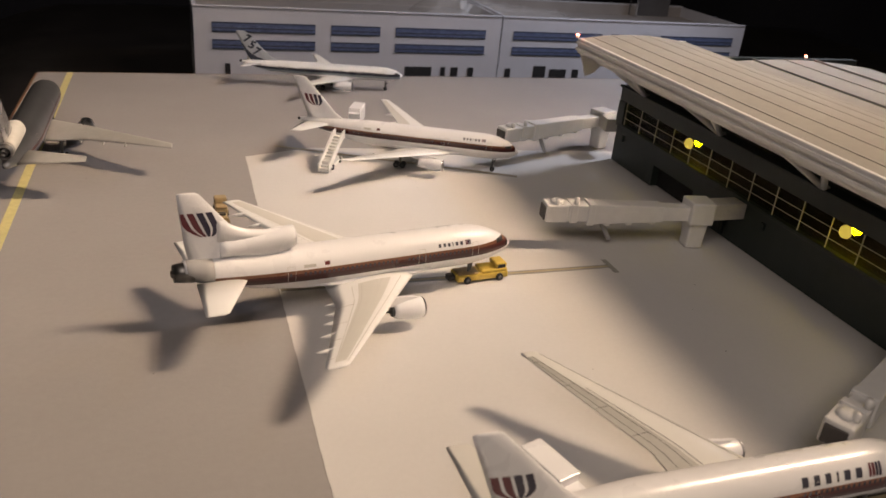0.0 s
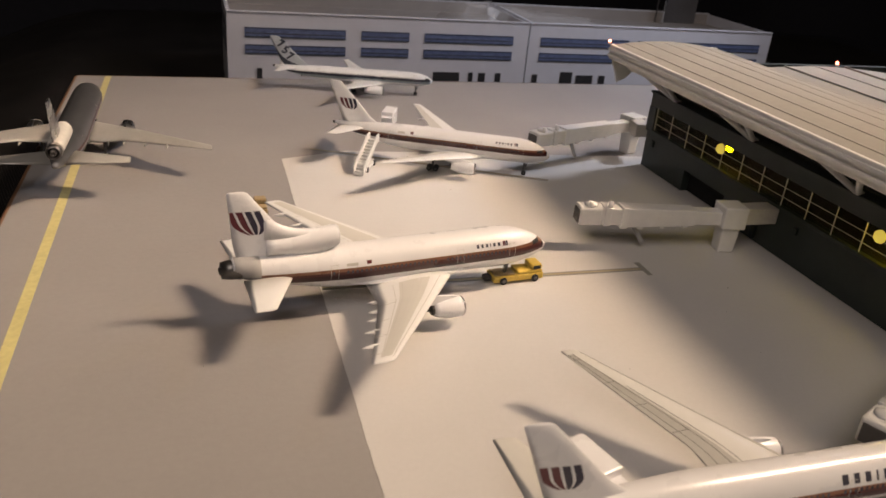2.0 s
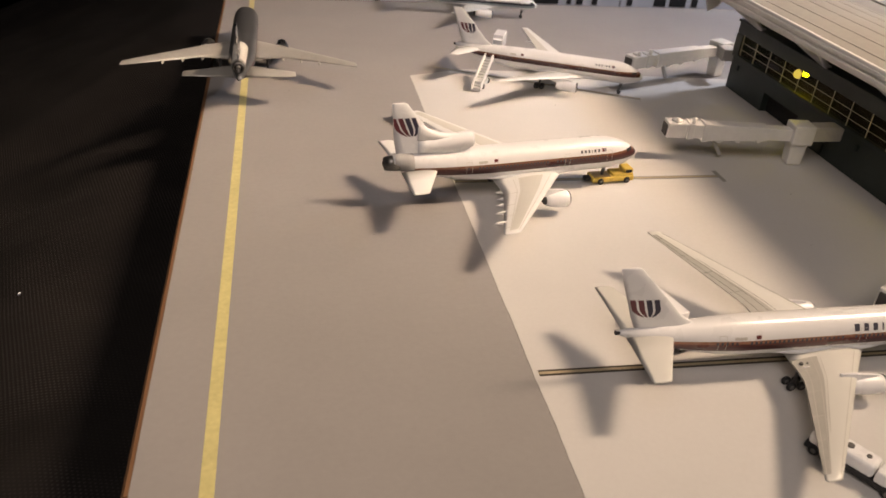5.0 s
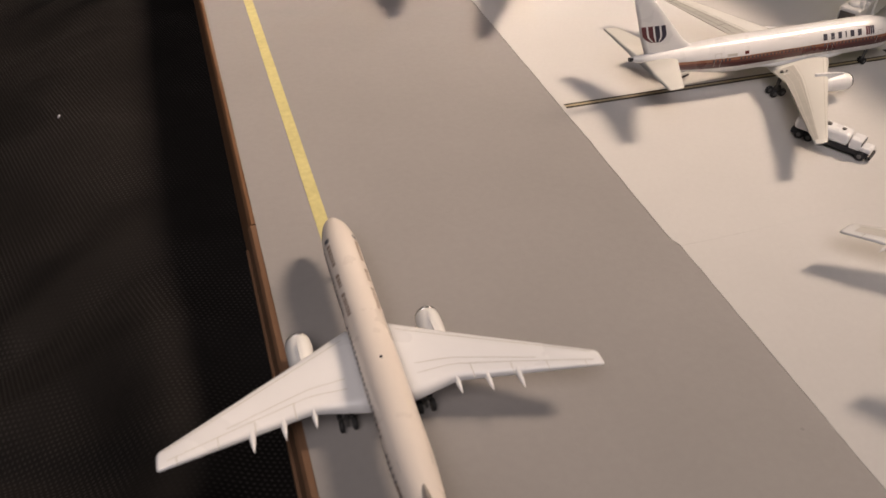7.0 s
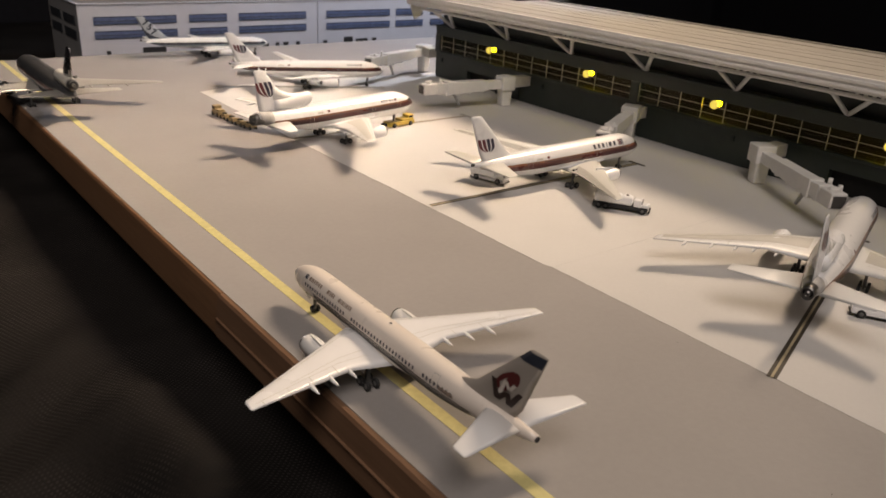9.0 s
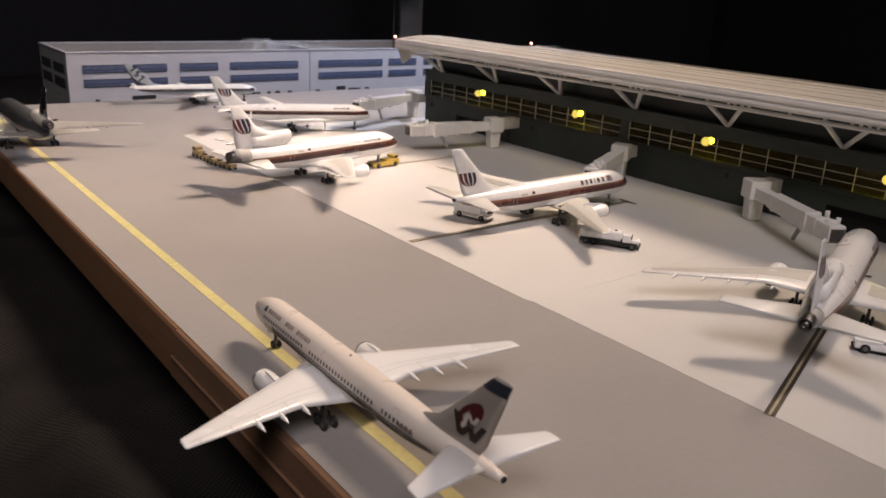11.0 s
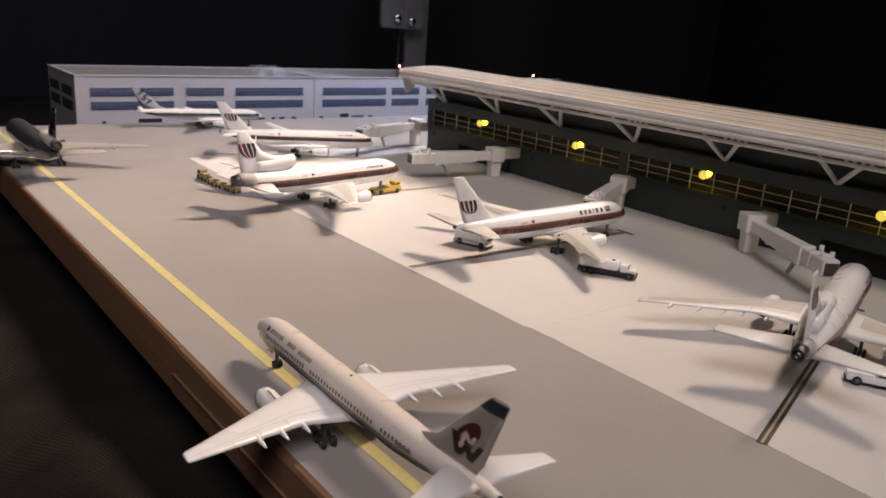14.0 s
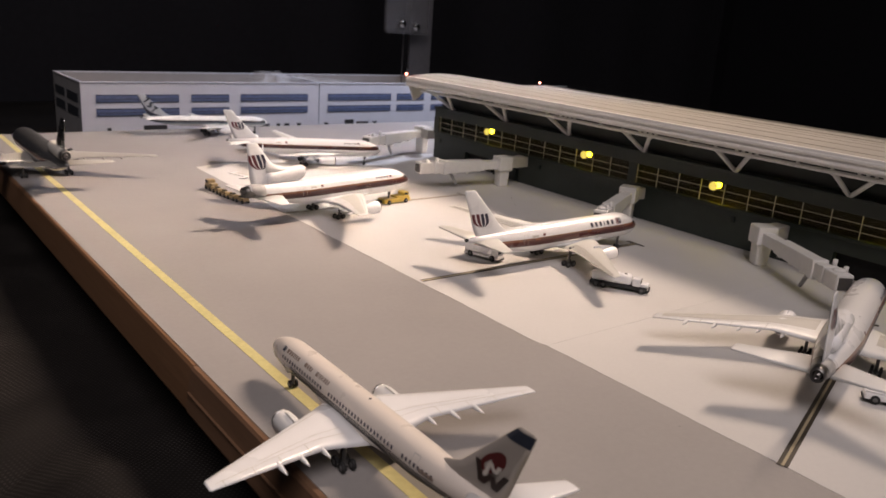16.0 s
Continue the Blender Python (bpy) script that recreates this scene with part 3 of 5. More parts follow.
    gear(plane, spec["nose_gear"], 0.0, spec["zc"] - spec["rh"] * 0.6, False, 0.5, 0.5)
    if "duct" in spec:
        s0, s1, z0, z1, r0, r1 = spec["duct"]
        rings = []
        for f in (0.0, 0.03, 0.12, 0.3, 0.5, 0.7, 0.88, 1.0):
            s = s0 + (s1 - s0) * f
            z = z0 + (z1 - z0) * f ** 1.4
            r = (r0 + (r1 - r0) * f) * (0.93 if f == 0 else 1.0)
            low = 1.0 + 0.5 * math.sin(math.pi * min(1.0, f * 1.2)) * spec["duct_skirt"]
            rings.append([Vector((-s, r * math.cos(2 * math.pi * k / 24), z + r * math.sin(2 * math.pi * k / 24) * (low if math.sin(2 * math.pi * k / 24) < 0 else 1.0))) * S for k in range(24)])
        duct = part("tail_engine_duct", loft(bmesh.new(), rings), spec["duct_mat"], plane, smooth=True)
        if "fillet" in spec:
            # web that flows from the duct's back up into the fin's leading edge
            (ax, az), (bx, bz), (cx, cz) = spec["fillet"]
            rings = []
            for q in range(11):
                f = q / 10
                s = (1 - f) ** 2 * ax + 2 * f * (1 - f) * bx + f * f * cx
                z = (1 - f) ** 2 * az + 2 * f * (1 - f) * bz + f * f * cz
                w = 0.95 - 0.55 * f
                low = min(z - 0.3, z0 + r0 * 0.35)
                rings.append([Vector((-s, -w * 1.1, low)) * S, Vector((-s, w * 1.1, low)) * S, Vector((-s, w * 0.75, (z + low) / 2 + (z - low) * 0.2)) * S, Vector((-s, w * 0.3, z)) * S, Vector((-s, -w * 0.3, z)) * S, Vector((-s, -w * 0.75, (z + low) / 2 + (z - low) * 0.2)) * S])
            part("fin_fillet", loft(bmesh.new(), rings), spec["duct_mat"], duct, smooth=True)
        hole = revolve(bmesh.new(), [(0.05 * S, r0 * 0.78 * S), (0.07 * S, r0 * 0.6 * S), (0.03 * S, 0.02 * S)], Vector((-s0, 0, z0)) * S, "x", 20)
        part("inlet", hole, BLACK, duct, "dark inlet mouth")
        ring = revolve(bmesh.new(), [(0.0, r0 * 0.95 * S), (0.16 * S, r0 * 0.9 * S), (0.14 * S, r0 * 0.78 * S), (0.0, r0 * 0.76 * S)], Vector((-s0, 0, z0)) * S, "x", 24, True)
        part("inlet_lip", ring, spec["duct_mat"], duct, smooth=True)
    if "housing" in spec:
        s0, s1 = spec["housing"]
        rings = [[body_point(spec, s0 + (s1 - s0) * f, 360.0 * k / 32, 1, 0.03 if 0 < f < 1 else -0.05) for k in range(32)] for f in (0.0, 0.02, 0.35, 0.7, 0.98, 1.0)]
        part("tail_housing", loft(bmesh.new(), rings), TAIL_GREY, plane, "grey tail engine housing", True)
    if "nozzle" in spec:
        s, z, r, ln = spec["nozzle"]
        at = Vector((-s, 0, z)) * S
        noz = revolve(bmesh.new(), [(ln * 0.5 * S, r * 1.08 * S), (0.0, r * S), (-ln * 0.5 * S, r * 0.86 * S), (-ln * 0.48 * S, r * 0.74 * S), (-0.1 * S, r * 0.7 * S), (-0.1 * S, r * 0.45 * S), (-ln * 0.62 * S, r * 0.36 * S), (-ln * 0.62 * S, r * 0.26 * S), (-ln * 0.4 * S, r * 0.2 * S)], at, "x", 28)
        noz = part("tail_nozzle", noz, DARK_METAL, plane, "grey metal tail engine nozzle", True)
        core = revolve(bmesh.new(), [(-0.12 * S, r * 0.69 * S), (-0.14 * S, r * 0.47 * S)], at, "x", 24)
        part("nozzle_core", core, BLACK, noz)
    else:
        z, _, _ = body_at(spec, L - 0.6)
        apu = revolve(bmesh.new(), [(0.3 * S, 0.34 * S), (-0.3 * S, 0.30 * S), (-0.35 * S, 0.2 * S), (-0.15 * S, 0.08 * S)], Vector((-(L - 0.2), 0, z + 0.05)) * S, "x", 16)
        part("tail_outlet", apu, BLACK, plane, "black tail outlet", True)
    return plane


def block_title(fus, spec, side, s0, letters, size, mat, zoff, name="title_block", gap=0.35):
    """Airline titles, as plain blocks of their size and colour."""
    z = spec["zc"] + zoff
    s = s0
    for width in letters:
        w = size * width
        bm = bmesh.new()
        body_patch(bm, spec, s, s + w, z + size * 0.06, z + size * 0.74, side, 0.025, 2, 3)
        part(name, bm, mat, fus, "plain title block")
        s += w + size * gap


def stripe_marks(fus, spec, side):
    block_title(fus, spec, side, spec["title_s"], (0.62, 0.62, 0.2, 0.56, 0.56, 0.62), spec["title_h"], TITLE_INK, spec["title_z"], gap=0.56)
    s = spec["title_s"] - spec["title_h"] * 2.0
    for k, mat in enumerate((NAVY, NAVY, RED, RED)):
        bm = body_patch(bmesh.new(), spec, s + k * spec["title_h"] * 0.34, s + k * spec["title_h"] * 0.34 + spec["title_h"] * 0.26, spec["zc"] + spec["title_z"], spec["zc"] + spec["title_z"] + spec["title_h"] * 0.9, side, 0.025, 1, 2)
        part("title_mark", bm, mat, fus)
    bm = body_patch(bmesh.new(), spec, spec["L"] * 0.66, spec["L"] * 0.66 + 1.6, spec["zc"] + spec["title_z"] - 0.15, spec["zc"] + spec["title_z"] + 0.2, side, 0.025, 2, 1)
    part("registration_bar", bm, PANEL, fus, "grey registration bar")
    bm = body_patch(bmesh.new(), spec, spec["L"] * 0.62, spec["L"] * 0.62 + 0.7, spec["zc"] + spec["title_z"] - 0.1, spec["zc"] + spec["title_z"] + 0.35, side, 0.025, 1, 1)
    part("small_flag", bm, BURGUNDY, fus, "tiny dark red flag")


def rosy_marks(fus, spec, side):
    block_title(fus, spec, side, 6.4, (0.8, 0.7, 0.55, 0.4, 0.3, 0.5, 0.6), 0.6, GOLD_INK, 1.05, gap=0.22)
    block_title(fus, spec, side, 10.9, (0.9, 0.55, 0.5, 0.4), 0.6, GOLD_INK, 1.05, gap=0.22)
    block_title(fus, spec, side, 13.7, (0.75, 0.25, 0.45, 0.3, 0.25, 0.5, 0.5, 0.45), 0.6, GOLD_INK, 1.05, gap=0.22)
    bm = body_patch(bmesh.new(), spec, 5.3, 5.95, spec["zc"] + 1.0, spec["zc"] + 1.5, side, 0.025, 2, 3)
    part("title_mark", bm, SLATE, fus, "small dark round mark")
    bm = body_patch(bmesh.new(), spec, 34.8, 37.0, spec["zc"] + 0.1, spec["zc"] + 0.5, side, 0.025, 3, 1)
    part("registration_bar", bm, GOLD_INK, fus, "faint brown registration bar")
    pins = bmesh.new()
    for k in range(4):
        body_patch(pins, spec, 8.0, 39.5, spec["zc"] - 0.20 - 0.27 * k, spec["zc"] - 0.07 - 0.27 * k, side, 0.022, 30, 1)
    part("pinstripe", pins, PANEL_LINE, fus, "four fine dark pinstripes")


def no_marks(fus, spec, side):
    return None


def stripes(zc, z0, z1, brighten=1.0):
    """Three bands, lowest dark, between two heights about the centre; brighten above 1 makes them paler."""
    d = (z1 - z0) * S
    a = (zc + z0) * S
    bands = ((0.0, 0.5, (0.046, 0.010, 0.010)), (0.5, 0.72, (0.085, 0.020, 0.016)), (0.72, 1.0, (0.21, 0.095, 0.055)))
    return [(a + d * f0, a + d * f1, [c * brighten for c in colour]) for f0, f1, colour in bands]


def narrow(**extra):
    spec = dict(L=47.3, rw=1.9, rh=2.02, zc=4.85, nose=6.4, droop=0.45, blunt=0.62, tail=15.5, tail_k=0.09, tail_up=1.15,
                wing=[(1.2, 14.6, 10.5, 3.0, 1.15), (6.6, 18.3, 6.4, 3.5, 0.66), (19.5, 26.0, 1.9, 5.0, 0.24)],
                stab=[(0.4, 40.6, 4.9, 5.8, 0.45), (7.9, 44.3, 1.9, 6.3, 0.2)],
                fin=[(6.0, 34.8, 9.0, 0, 0.75), (7.6, 38.4, 6.8, 0, 0.66), (14.4, 45.5, 2.9, 0, 0.3)],
                engines=[(6.5, 14.6, 2.15, 5.6, 1.28)], main=(24.0, 3.7), nose_gear=5.0, win_z=0.42, doors=(5.0, 13.6, 33.5),
                fairings=(0.34, 0.48, 0.62), wing_mat=WING_WHITE, fin_mat=WHITE, nacelle=WHITE, belly_mat=WHITE, marks=no_marks, art=(0.34, 0.66, 45.5, 4.3, 0.24))
    spec.update(extra)
    return spec


def wide_twin(**extra):
    spec = dict(L=48.5, rw=2.52, rh=2.7, zc=5.5, nose=7.6, droop=0.7, blunt=0.64, tail=17.5, tail_k=0.10, tail_up=1.5,
                wing=[(1.6, 14.0, 11.6, 3.3, 1.5), (7.6, 19.2, 7.4, 4.4, 0.85), (23.2, 32.3, 2.1, 6.8, 0.28)],
                stab=[(0.6, 41.0, 6.3, 6.5, 0.6), (9.3, 45.4, 2.4, 7.1, 0.25)],
                fin=[(7.0, 37.4, 8.6, 0, 0.95), (9.0, 40.3, 6.7, 0, 0.82), (16.1, 46.9, 2.7, 0, 0.36)],
                engines=[(7.8, 15.4, 2.6, 5.2, 1.32)], main=(25.0, 4.5), nose_gear=5.2, win_z=0.4, doors=(5.8, 15.0, 34.6),
                fairings=(0.3, 0.5, 0.66), wing_mat=WING_WHITE, fin_mat=WHITE, nacelle=WHITE, belly_mat=WHITE, marks=stripe_marks, art=(0.24, 0.52, 46.8, 3.7, 0.34))
    spec.update(extra)
    return spec


def trijet(**extra):
    spec = dict(L=47.4, rw=2.95, rh=3.0, zc=6.22, nose=9.2, droop=0.7, blunt=0.77, tail=17.0, tail_k=0.42, tail_up=1.7,
                wing=[(1.9, 16.6, 13.2, 3.7, 1.7), (9.2, 22.5, 8.4, 4.8, 0.95), (23.8, 34.6, 2.8, 6.35, 0.32)],
                stab=[(1.2, 39.6, 6.6, 6.3, 0.7), (10.2, 44.2, 2.7, 6.9, 0.28)],
                fin=[(8.2, 36.6, 10.0, 0, 1.1), (11.1, 39.8, 7.4, 0, 0.95), (17.8, 45.2, 2.6, 0, 0.42)],
                engines=[(9.4, 18.8, 2.8, 4.2, 1.5)], main=(26.5, 4.9), nose_gear=6.6, win_z=0.35, doors=(7.0, 15.5, 34.0),
                fairings=(0.32, 0.45, 0.55, 0.68, 0.83), wing_mat=WING_WHITE, fin_mat=WHITE, nacelle=WHITE, belly_mat=WHITE, marks=stripe_marks, art=(0.42, 0.75, 46.6, 4.1, 0.40),
                fillet=((35.4, 12.2), (40.6, 11.7), (43.3, 14.9)), duct=(33.6, 43.0, 10.9, 10.2, 1.45, 1.15), duct_skirt=1.5, duct_mat=WHITE, nozzle=(47.5, 7.6, 1.3, 2.4), housing=(43.9, 47.2))
    spec.update(extra)
    return spec


def long_trijet(**extra):
    spec = trijet(L=52.2, zc=5.6, tail=18.5, tail_up=1.25, tail_k=0.34,
                  wing=[(1.9, 19.4, 13.2, 3.4, 1.7), (9.2, 25.4, 8.4, 4.2, 0.95), (24.8, 39.6, 2.8, 4.4, 0.32)],
                  stab=[(1.2, 44.4, 6.8, 6.0, 0.7), (10.6, 50.0, 3.0, 6.9, 0.28)],
                  fin=[(7.4, 41.4, 10.2, 0, 1.1), (10.3, 44.8, 7.7, 0, 0.95), (17.6, 52.0, 2.8, 0, 0.42)],
                  engines=[(9.4, 21.3, 2.7, 6.2, 1.55)], main=(29.5, 4.9), doors=(7.0, 17.5, 38.0),
                  fillet=((40.0, 11.4), (45.2, 10.9), (48.0, 14.1)), duct=(38.2, 47.8, 10.1, 9.3, 1.45, 1.15), nozzle=(52.9, 6.9, 1.0, 1.9), housing=(49.2, 52.0), art=(0.46, 0.78, 52.2, 4.1, 0.17))
    spec.update(extra)
    return spec


def tail_tube_jet(**extra):
    spec = dict(L=54.6, rw=3.0, rh=3.0, zc=5.9, nose=8.0, droop=0.5, blunt=0.62, tail=19.0, tail_k=0.12, tail_up=1.2,
                wing=[(1.9, 18.4, 13.6, 3.7, 1.7), (9.0, 25.0, 8.6, 4.6, 0.95), (24.8, 39.6, 2.8, 5.7, 0.32)],
                stab=[(1.0, 43.6, 7.6, 6.2, 0.8), (11.2, 49.0, 3.0, 6.8, 0.28)],
                fin=[(10.6, 45.4, 7.8, 0, 0.9), (12.0, 46.4, 7.2, 0, 0.85), (17.6, 51.2, 3.6, 0, 0.4)],
                engines=[(8.6, 18.0, 2.9, 6.4, 1.55)], main=(31.4, 5.3), nose_gear=7.0, win_z=0.35, doors=(7.0, 17.0, 38.0),
                fairings=(0.36, 0.52, 0.68), wing_mat=METAL_WING, fin_mat=SILVER, nacelle=SILVER, belly_mat=SILVER, marks=no_marks,
                duct=(42.0, 52.6, 9.5, 9.1, 1.6, 1.3), duct_skirt=0.35, duct_mat=SILVER, nozzle=(53.0, 9.1, 1.25, 1.9))
    spec.update(extra)
    return spec


# ---- room, table and cloth ----
def room():
    for name, lim, mat in (("wall_north", (-2.2, 2.4, 1.55, 1.6, -0.8, 2.0), ROOM), ("wall_south", (-2.2, 2.4, -1.6, -1.55, -0.8, 2.0), ROOM),
                           ("wall_west", (-2.25, -2.2, -1.6, 1.6, -0.8, 2.0), ROOM), ("wall_east", (2.4, 2.45, -1.6, 1.6, -0.8, 2.0), ROOM),
                           ("ceiling", (-2.25, 2.45, -1.6, 1.6, 2.0, 2.05), CEILING), ("floor", (-2.25, 2.45, -1.6, 1.6, -0.85, -0.8), ROOM)):
        tagged(mesh_ob(name, boxed(*lim), mat), "plain dark room surface in shadow", name.split("_")[0], kind="structure")


FOLDS = [(-0.085, 0.18, -0.015, 0.224, 0.006, 0.009), (-0.09, 0.140, -0.012, 0.150, 0.007, 0.010), (-0.09, 0.126, -0.010, 0.078, -0.008, 0.007),
         (-0.10, 0.105, -0.015, 0.060, 0.006, 0.011), (-0.12, 0.30, -0.03, 0.27, 0.005, 0.014), (-0.10, 0.160, -0.03, 0.182, -0.005, 0.006)]


LINT = (-0.0709, 0.3046)


def cloth_height(x, y):
    h = -0.034
    if x < 0.02:
        far = min(1.0, -(x - 0.02) * 9)
        fold = noise.noise(Vector((x * 6 + y * 4.0, y * 7 - x * 5, 3.0)))
        crease = abs(noise.noise(Vector((x * 7 - y * 4, y * 17 + x * 9, 7.0))))
        h += far * (0.007 * fold - 0.006 * crease)
        h = min(h, -0.030 + 0.02 * far)
        near = min(1.0, max(0.0, (0.19 - y) / 0.08))
        h += 0.011 * near * math.exp(-((x + 0.032) / 0.018) ** 2)
        drop = max(0.0, -x - 0.03)
        h -= 0.42 * drop * drop / (drop + 0.03)
        for ax, ay, bx, by, size, wide in FOLDS:
            along = max(0.0, min(1.0, ((x - ax) * (bx - ax) + (y - ay) * (by - ay)) / ((bx - ax) ** 2 + (by - ay) ** 2)))
            gap = math.hypot(x - ax - (bx - ax) * along, y - ay - (by - ay) * along)
            h += size * 0.7 * (1 - 0.6 * along) * far * math.exp(-(gap / wide) ** 2)
    return h


def fabric():
    """Black fabric spread under the board, falling away beside it in folds."""
    bm = bmesh.new()
    ys = [-0.6 + 0.5 * j / 60 for j in range(60)] + [-0.1 + 0.55 * j / 260 for j in range(260)] + [0.45 + 0.65 * j / 70 for j in range(71)]
    xs = [-0.75 + 0.55 * j / 50 for j in range(50)] + [-0.2 + 0.21 * j / 110 for j in range(110)] + [0.01 + 0.99 * j / 30 for j in range(31)]
    grid = [[bm.verts.new((x, y, cloth_height(x, y))) for y in ys] for x in xs]
    for p, q in zip(grid, grid[1:]):
        for a, b, c, d in zip(p, q, q[1:], p[1:]):
            bm.faces.new((a, b, c, d))
    ob = mesh_ob("fabric_sheet", bm, CLOTH, True)
    tagged(ob, "black dimpled non-woven fabric spread loosely under the board", "fabric")
    lint = bmesh.new()
    bmesh.ops.create_icosphere(lint, subdivisions=1, radius=0.0008)
    for v in lint.verts:
        v.co += Vector((0.0004 * math.sin(v.co.x * 9000), 0, 0)) + Vector((LINT[0], LINT[1], cloth_height(LINT[0], LINT[1]) + 0.0006))
    tagged(mesh_ob("lint_speck", lint, CARD), "tiny white lint speck lying on black fabric", "lint")
    base = tagged(mesh_ob("table", boxed(0.03, 1.05, -0.65, 1.15, -0.075, -0.0345, 0.002), ROOM), "dark table under the fabric", "table")
    base2 = boxed(0.08, 0.95, -0.55, 1.05, -0.8, -0.075)
    part("pedestal", base2, ROOM, base)
    drape = bmesh.new()
    rows = []
    for i in range(120):
        x = -1.2 + 2.9 * i / 119
        dy = 0.02 * noise.noise(Vector((x * 6, 0, 1)))
        rows.append((drape.verts.new((x, 1.12 + dy, -0.1)), drape.verts.new((x, 1.13 + dy * 0.6, 1.3))))
    for a, b in zip(rows, rows[1:]):
        drape.faces.new((a[0], b[0], b[1], a[1]))
    tagged(mesh_ob("backdrop", drape, ROOM, True), "black cloth backdrop hanging in darkness", "backdrop", kind="structure")


def board():
    ground = thing("diorama_board", "flat grey-painted board with a brown wood edge, lying on fabric", "board")
    part("under_frame", boxed(0.008, 0.612, -0.412, 0.622, -0.0338, -0.0165), ROOM, ground, "dark frame under the board")
    bm = boxed(0.0, 0.62, -0.42, 0.631, -0.0164, 0.0)
    part("deck", bm, BOARD, ground, "grey painted board top")
    # wooden edge moulding in two lengths, butted near the middle
    for y0, y1, out in ((0.1525, 0.631, 0.0), (-0.42, 0.152, 0.0004)):
        prof = [(0.0, -0.0002), (-0.0012 - out, -0.0002), (-0.0020 - out, -0.0010), (-0.0031 - out, -0.0092), (-0.0038 - out, -0.0156), (-0.0034 - out, -0.0168), (0.0, -0.0168)]
        bm = bmesh.new()
        a = [bm.verts.new((x, y0, z)) for x, z in prof]
        b = [bm.verts.new((x, y1, z)) for x, z in prof]
        for k in range(len(prof)):
            bm.faces.new((a[k], a[(k + 1) % len(prof)], b[(k + 1) % len(prof)], b[k]))
        bm.faces.new(a)
        bm.faces.new(b[::-1])
        part("edge_moulding", bm, WOOD if y0 > 0 else WOOD_LIT, ground, "brown stained wood edge moulding" if y0 > 0 else "near wood edge moulding, tinted greyer for the light on it")
    lip = boxed(-0.0042, -0.0030, -0.42, 0.1515, -0.0094, -0.0086, 0.0003)
    part("edge_bead", lip, WOOD_LIT, ground, "thin pale bead along the wood edge")
    bm = boxed(0.0, 0.62, 0.6312, 0.634, -0.0165, -0.0004, 0.0006)
    part("end_moulding", bm, WOOD, ground)
    bm = boxed(0.0171, 0.0209, -0.42, 0.6305, 0.0, 0.00012)
    part("yellow_line", bm, YELLOW_TAPE, ground, "yellow tape taxi line")
    # apron sheets with a slightly ragged torn edge
    for y0, y1, x0, back in ((0.1065, 0.461, 0.1154, 0.012), (-0.42, 0.1085, 0.1166, 0.0)):
        pts = []
        y = y0
        while y < y1:
            rag = 0.00022 * noise.noise(Vector((y * 260, x0 * 90, 2))) + 0.0003 * noise.noise(Vector((y * 45, x0 * 70, 5)))
            pts.append((x0 + rag, y))
            y += 0.0016
        if y0 > 0:
            pts[0] = (x0 + 0.0018, y0)
            pts[1] = (x0 + 0.0009, y0 + 0.0012)
        bm = bmesh.new()
        prism(bm, pts + [(x0, y1), (x0 + 0.035, y1 + back), (0.4, y1 - back * 0.8), (0.4, y0)], 0.0, 0.00014 if y0 > 0 else 0.00010)
        part("apron_sheet", bm, PAPER, ground, "pale apron paper sheet with a torn edge")
    # parking bay lines
    for name, p, ang, ln, tee, mats in (("bay_line", (0.1158, 0.3200), 0.3, 0.130, 0.0115, (LINE_GREY, LINE_TAN)), ("bay_line", (0.1170, 0.1875), -0.6, 0.146, 0.0115, (LINE_DARK, LINE_TAN)),
                                        ("bay_line", (0.1160, 0.0112), 17.4, 0.150, 0.0115, (LINE_DARK, LINE_TAN)), ("bay_line", (0.132, 0.4765), -25.0, 0.128, 0.0, (LINE_GREY, LINE_TAN))):
        m = pose(p[0], p[1], 0.00024, 0, 0, ang)
        fill = part(name, boxed(0, ln, -0.0011, 0.0011, 0, 0.00006, m=m), mats[1], ground, "tan parking bay line")
        edge = 0.00058 if ang > 10 else 0.00040
        for dy in (-0.00100, 0.00100):
            part("line_edge", boxed(0, ln, dy - edge, dy + edge, 0, 0.0001, m=m), mats[0], fill, "dark line edge")
        if tee:
            part("stop_bar", boxed(ln, ln + 0.0022, -tee / 2, tee / 2, 0, 0.0001, m=m), mats[0], ground, "grey stop bar")


def crumbs():
    """Specks and scuffs on the board."""
    rnd = random.Random(4)
    bm = bmesh.new()
    for _ in range(14):
        x, y = rnd.uniform(0.01, 0.3), rnd.uniform(-0.1, 0.6)
        r = rnd.uniform(0.0001, 0.0002)
        bmesh.ops.create_icosphere(bm, subdivisions=1, radius=r, matrix=pose(x, y, r * 0.5 + 0.0002))
    tagged(mesh_ob("dust_specks", bm, LINE_DARK), "scattered dark dust specks on the board", "dust", kind="stuff")


# ---- terminal ----
WALL, T0, T1 = 0.315, -0.42, 0.4455


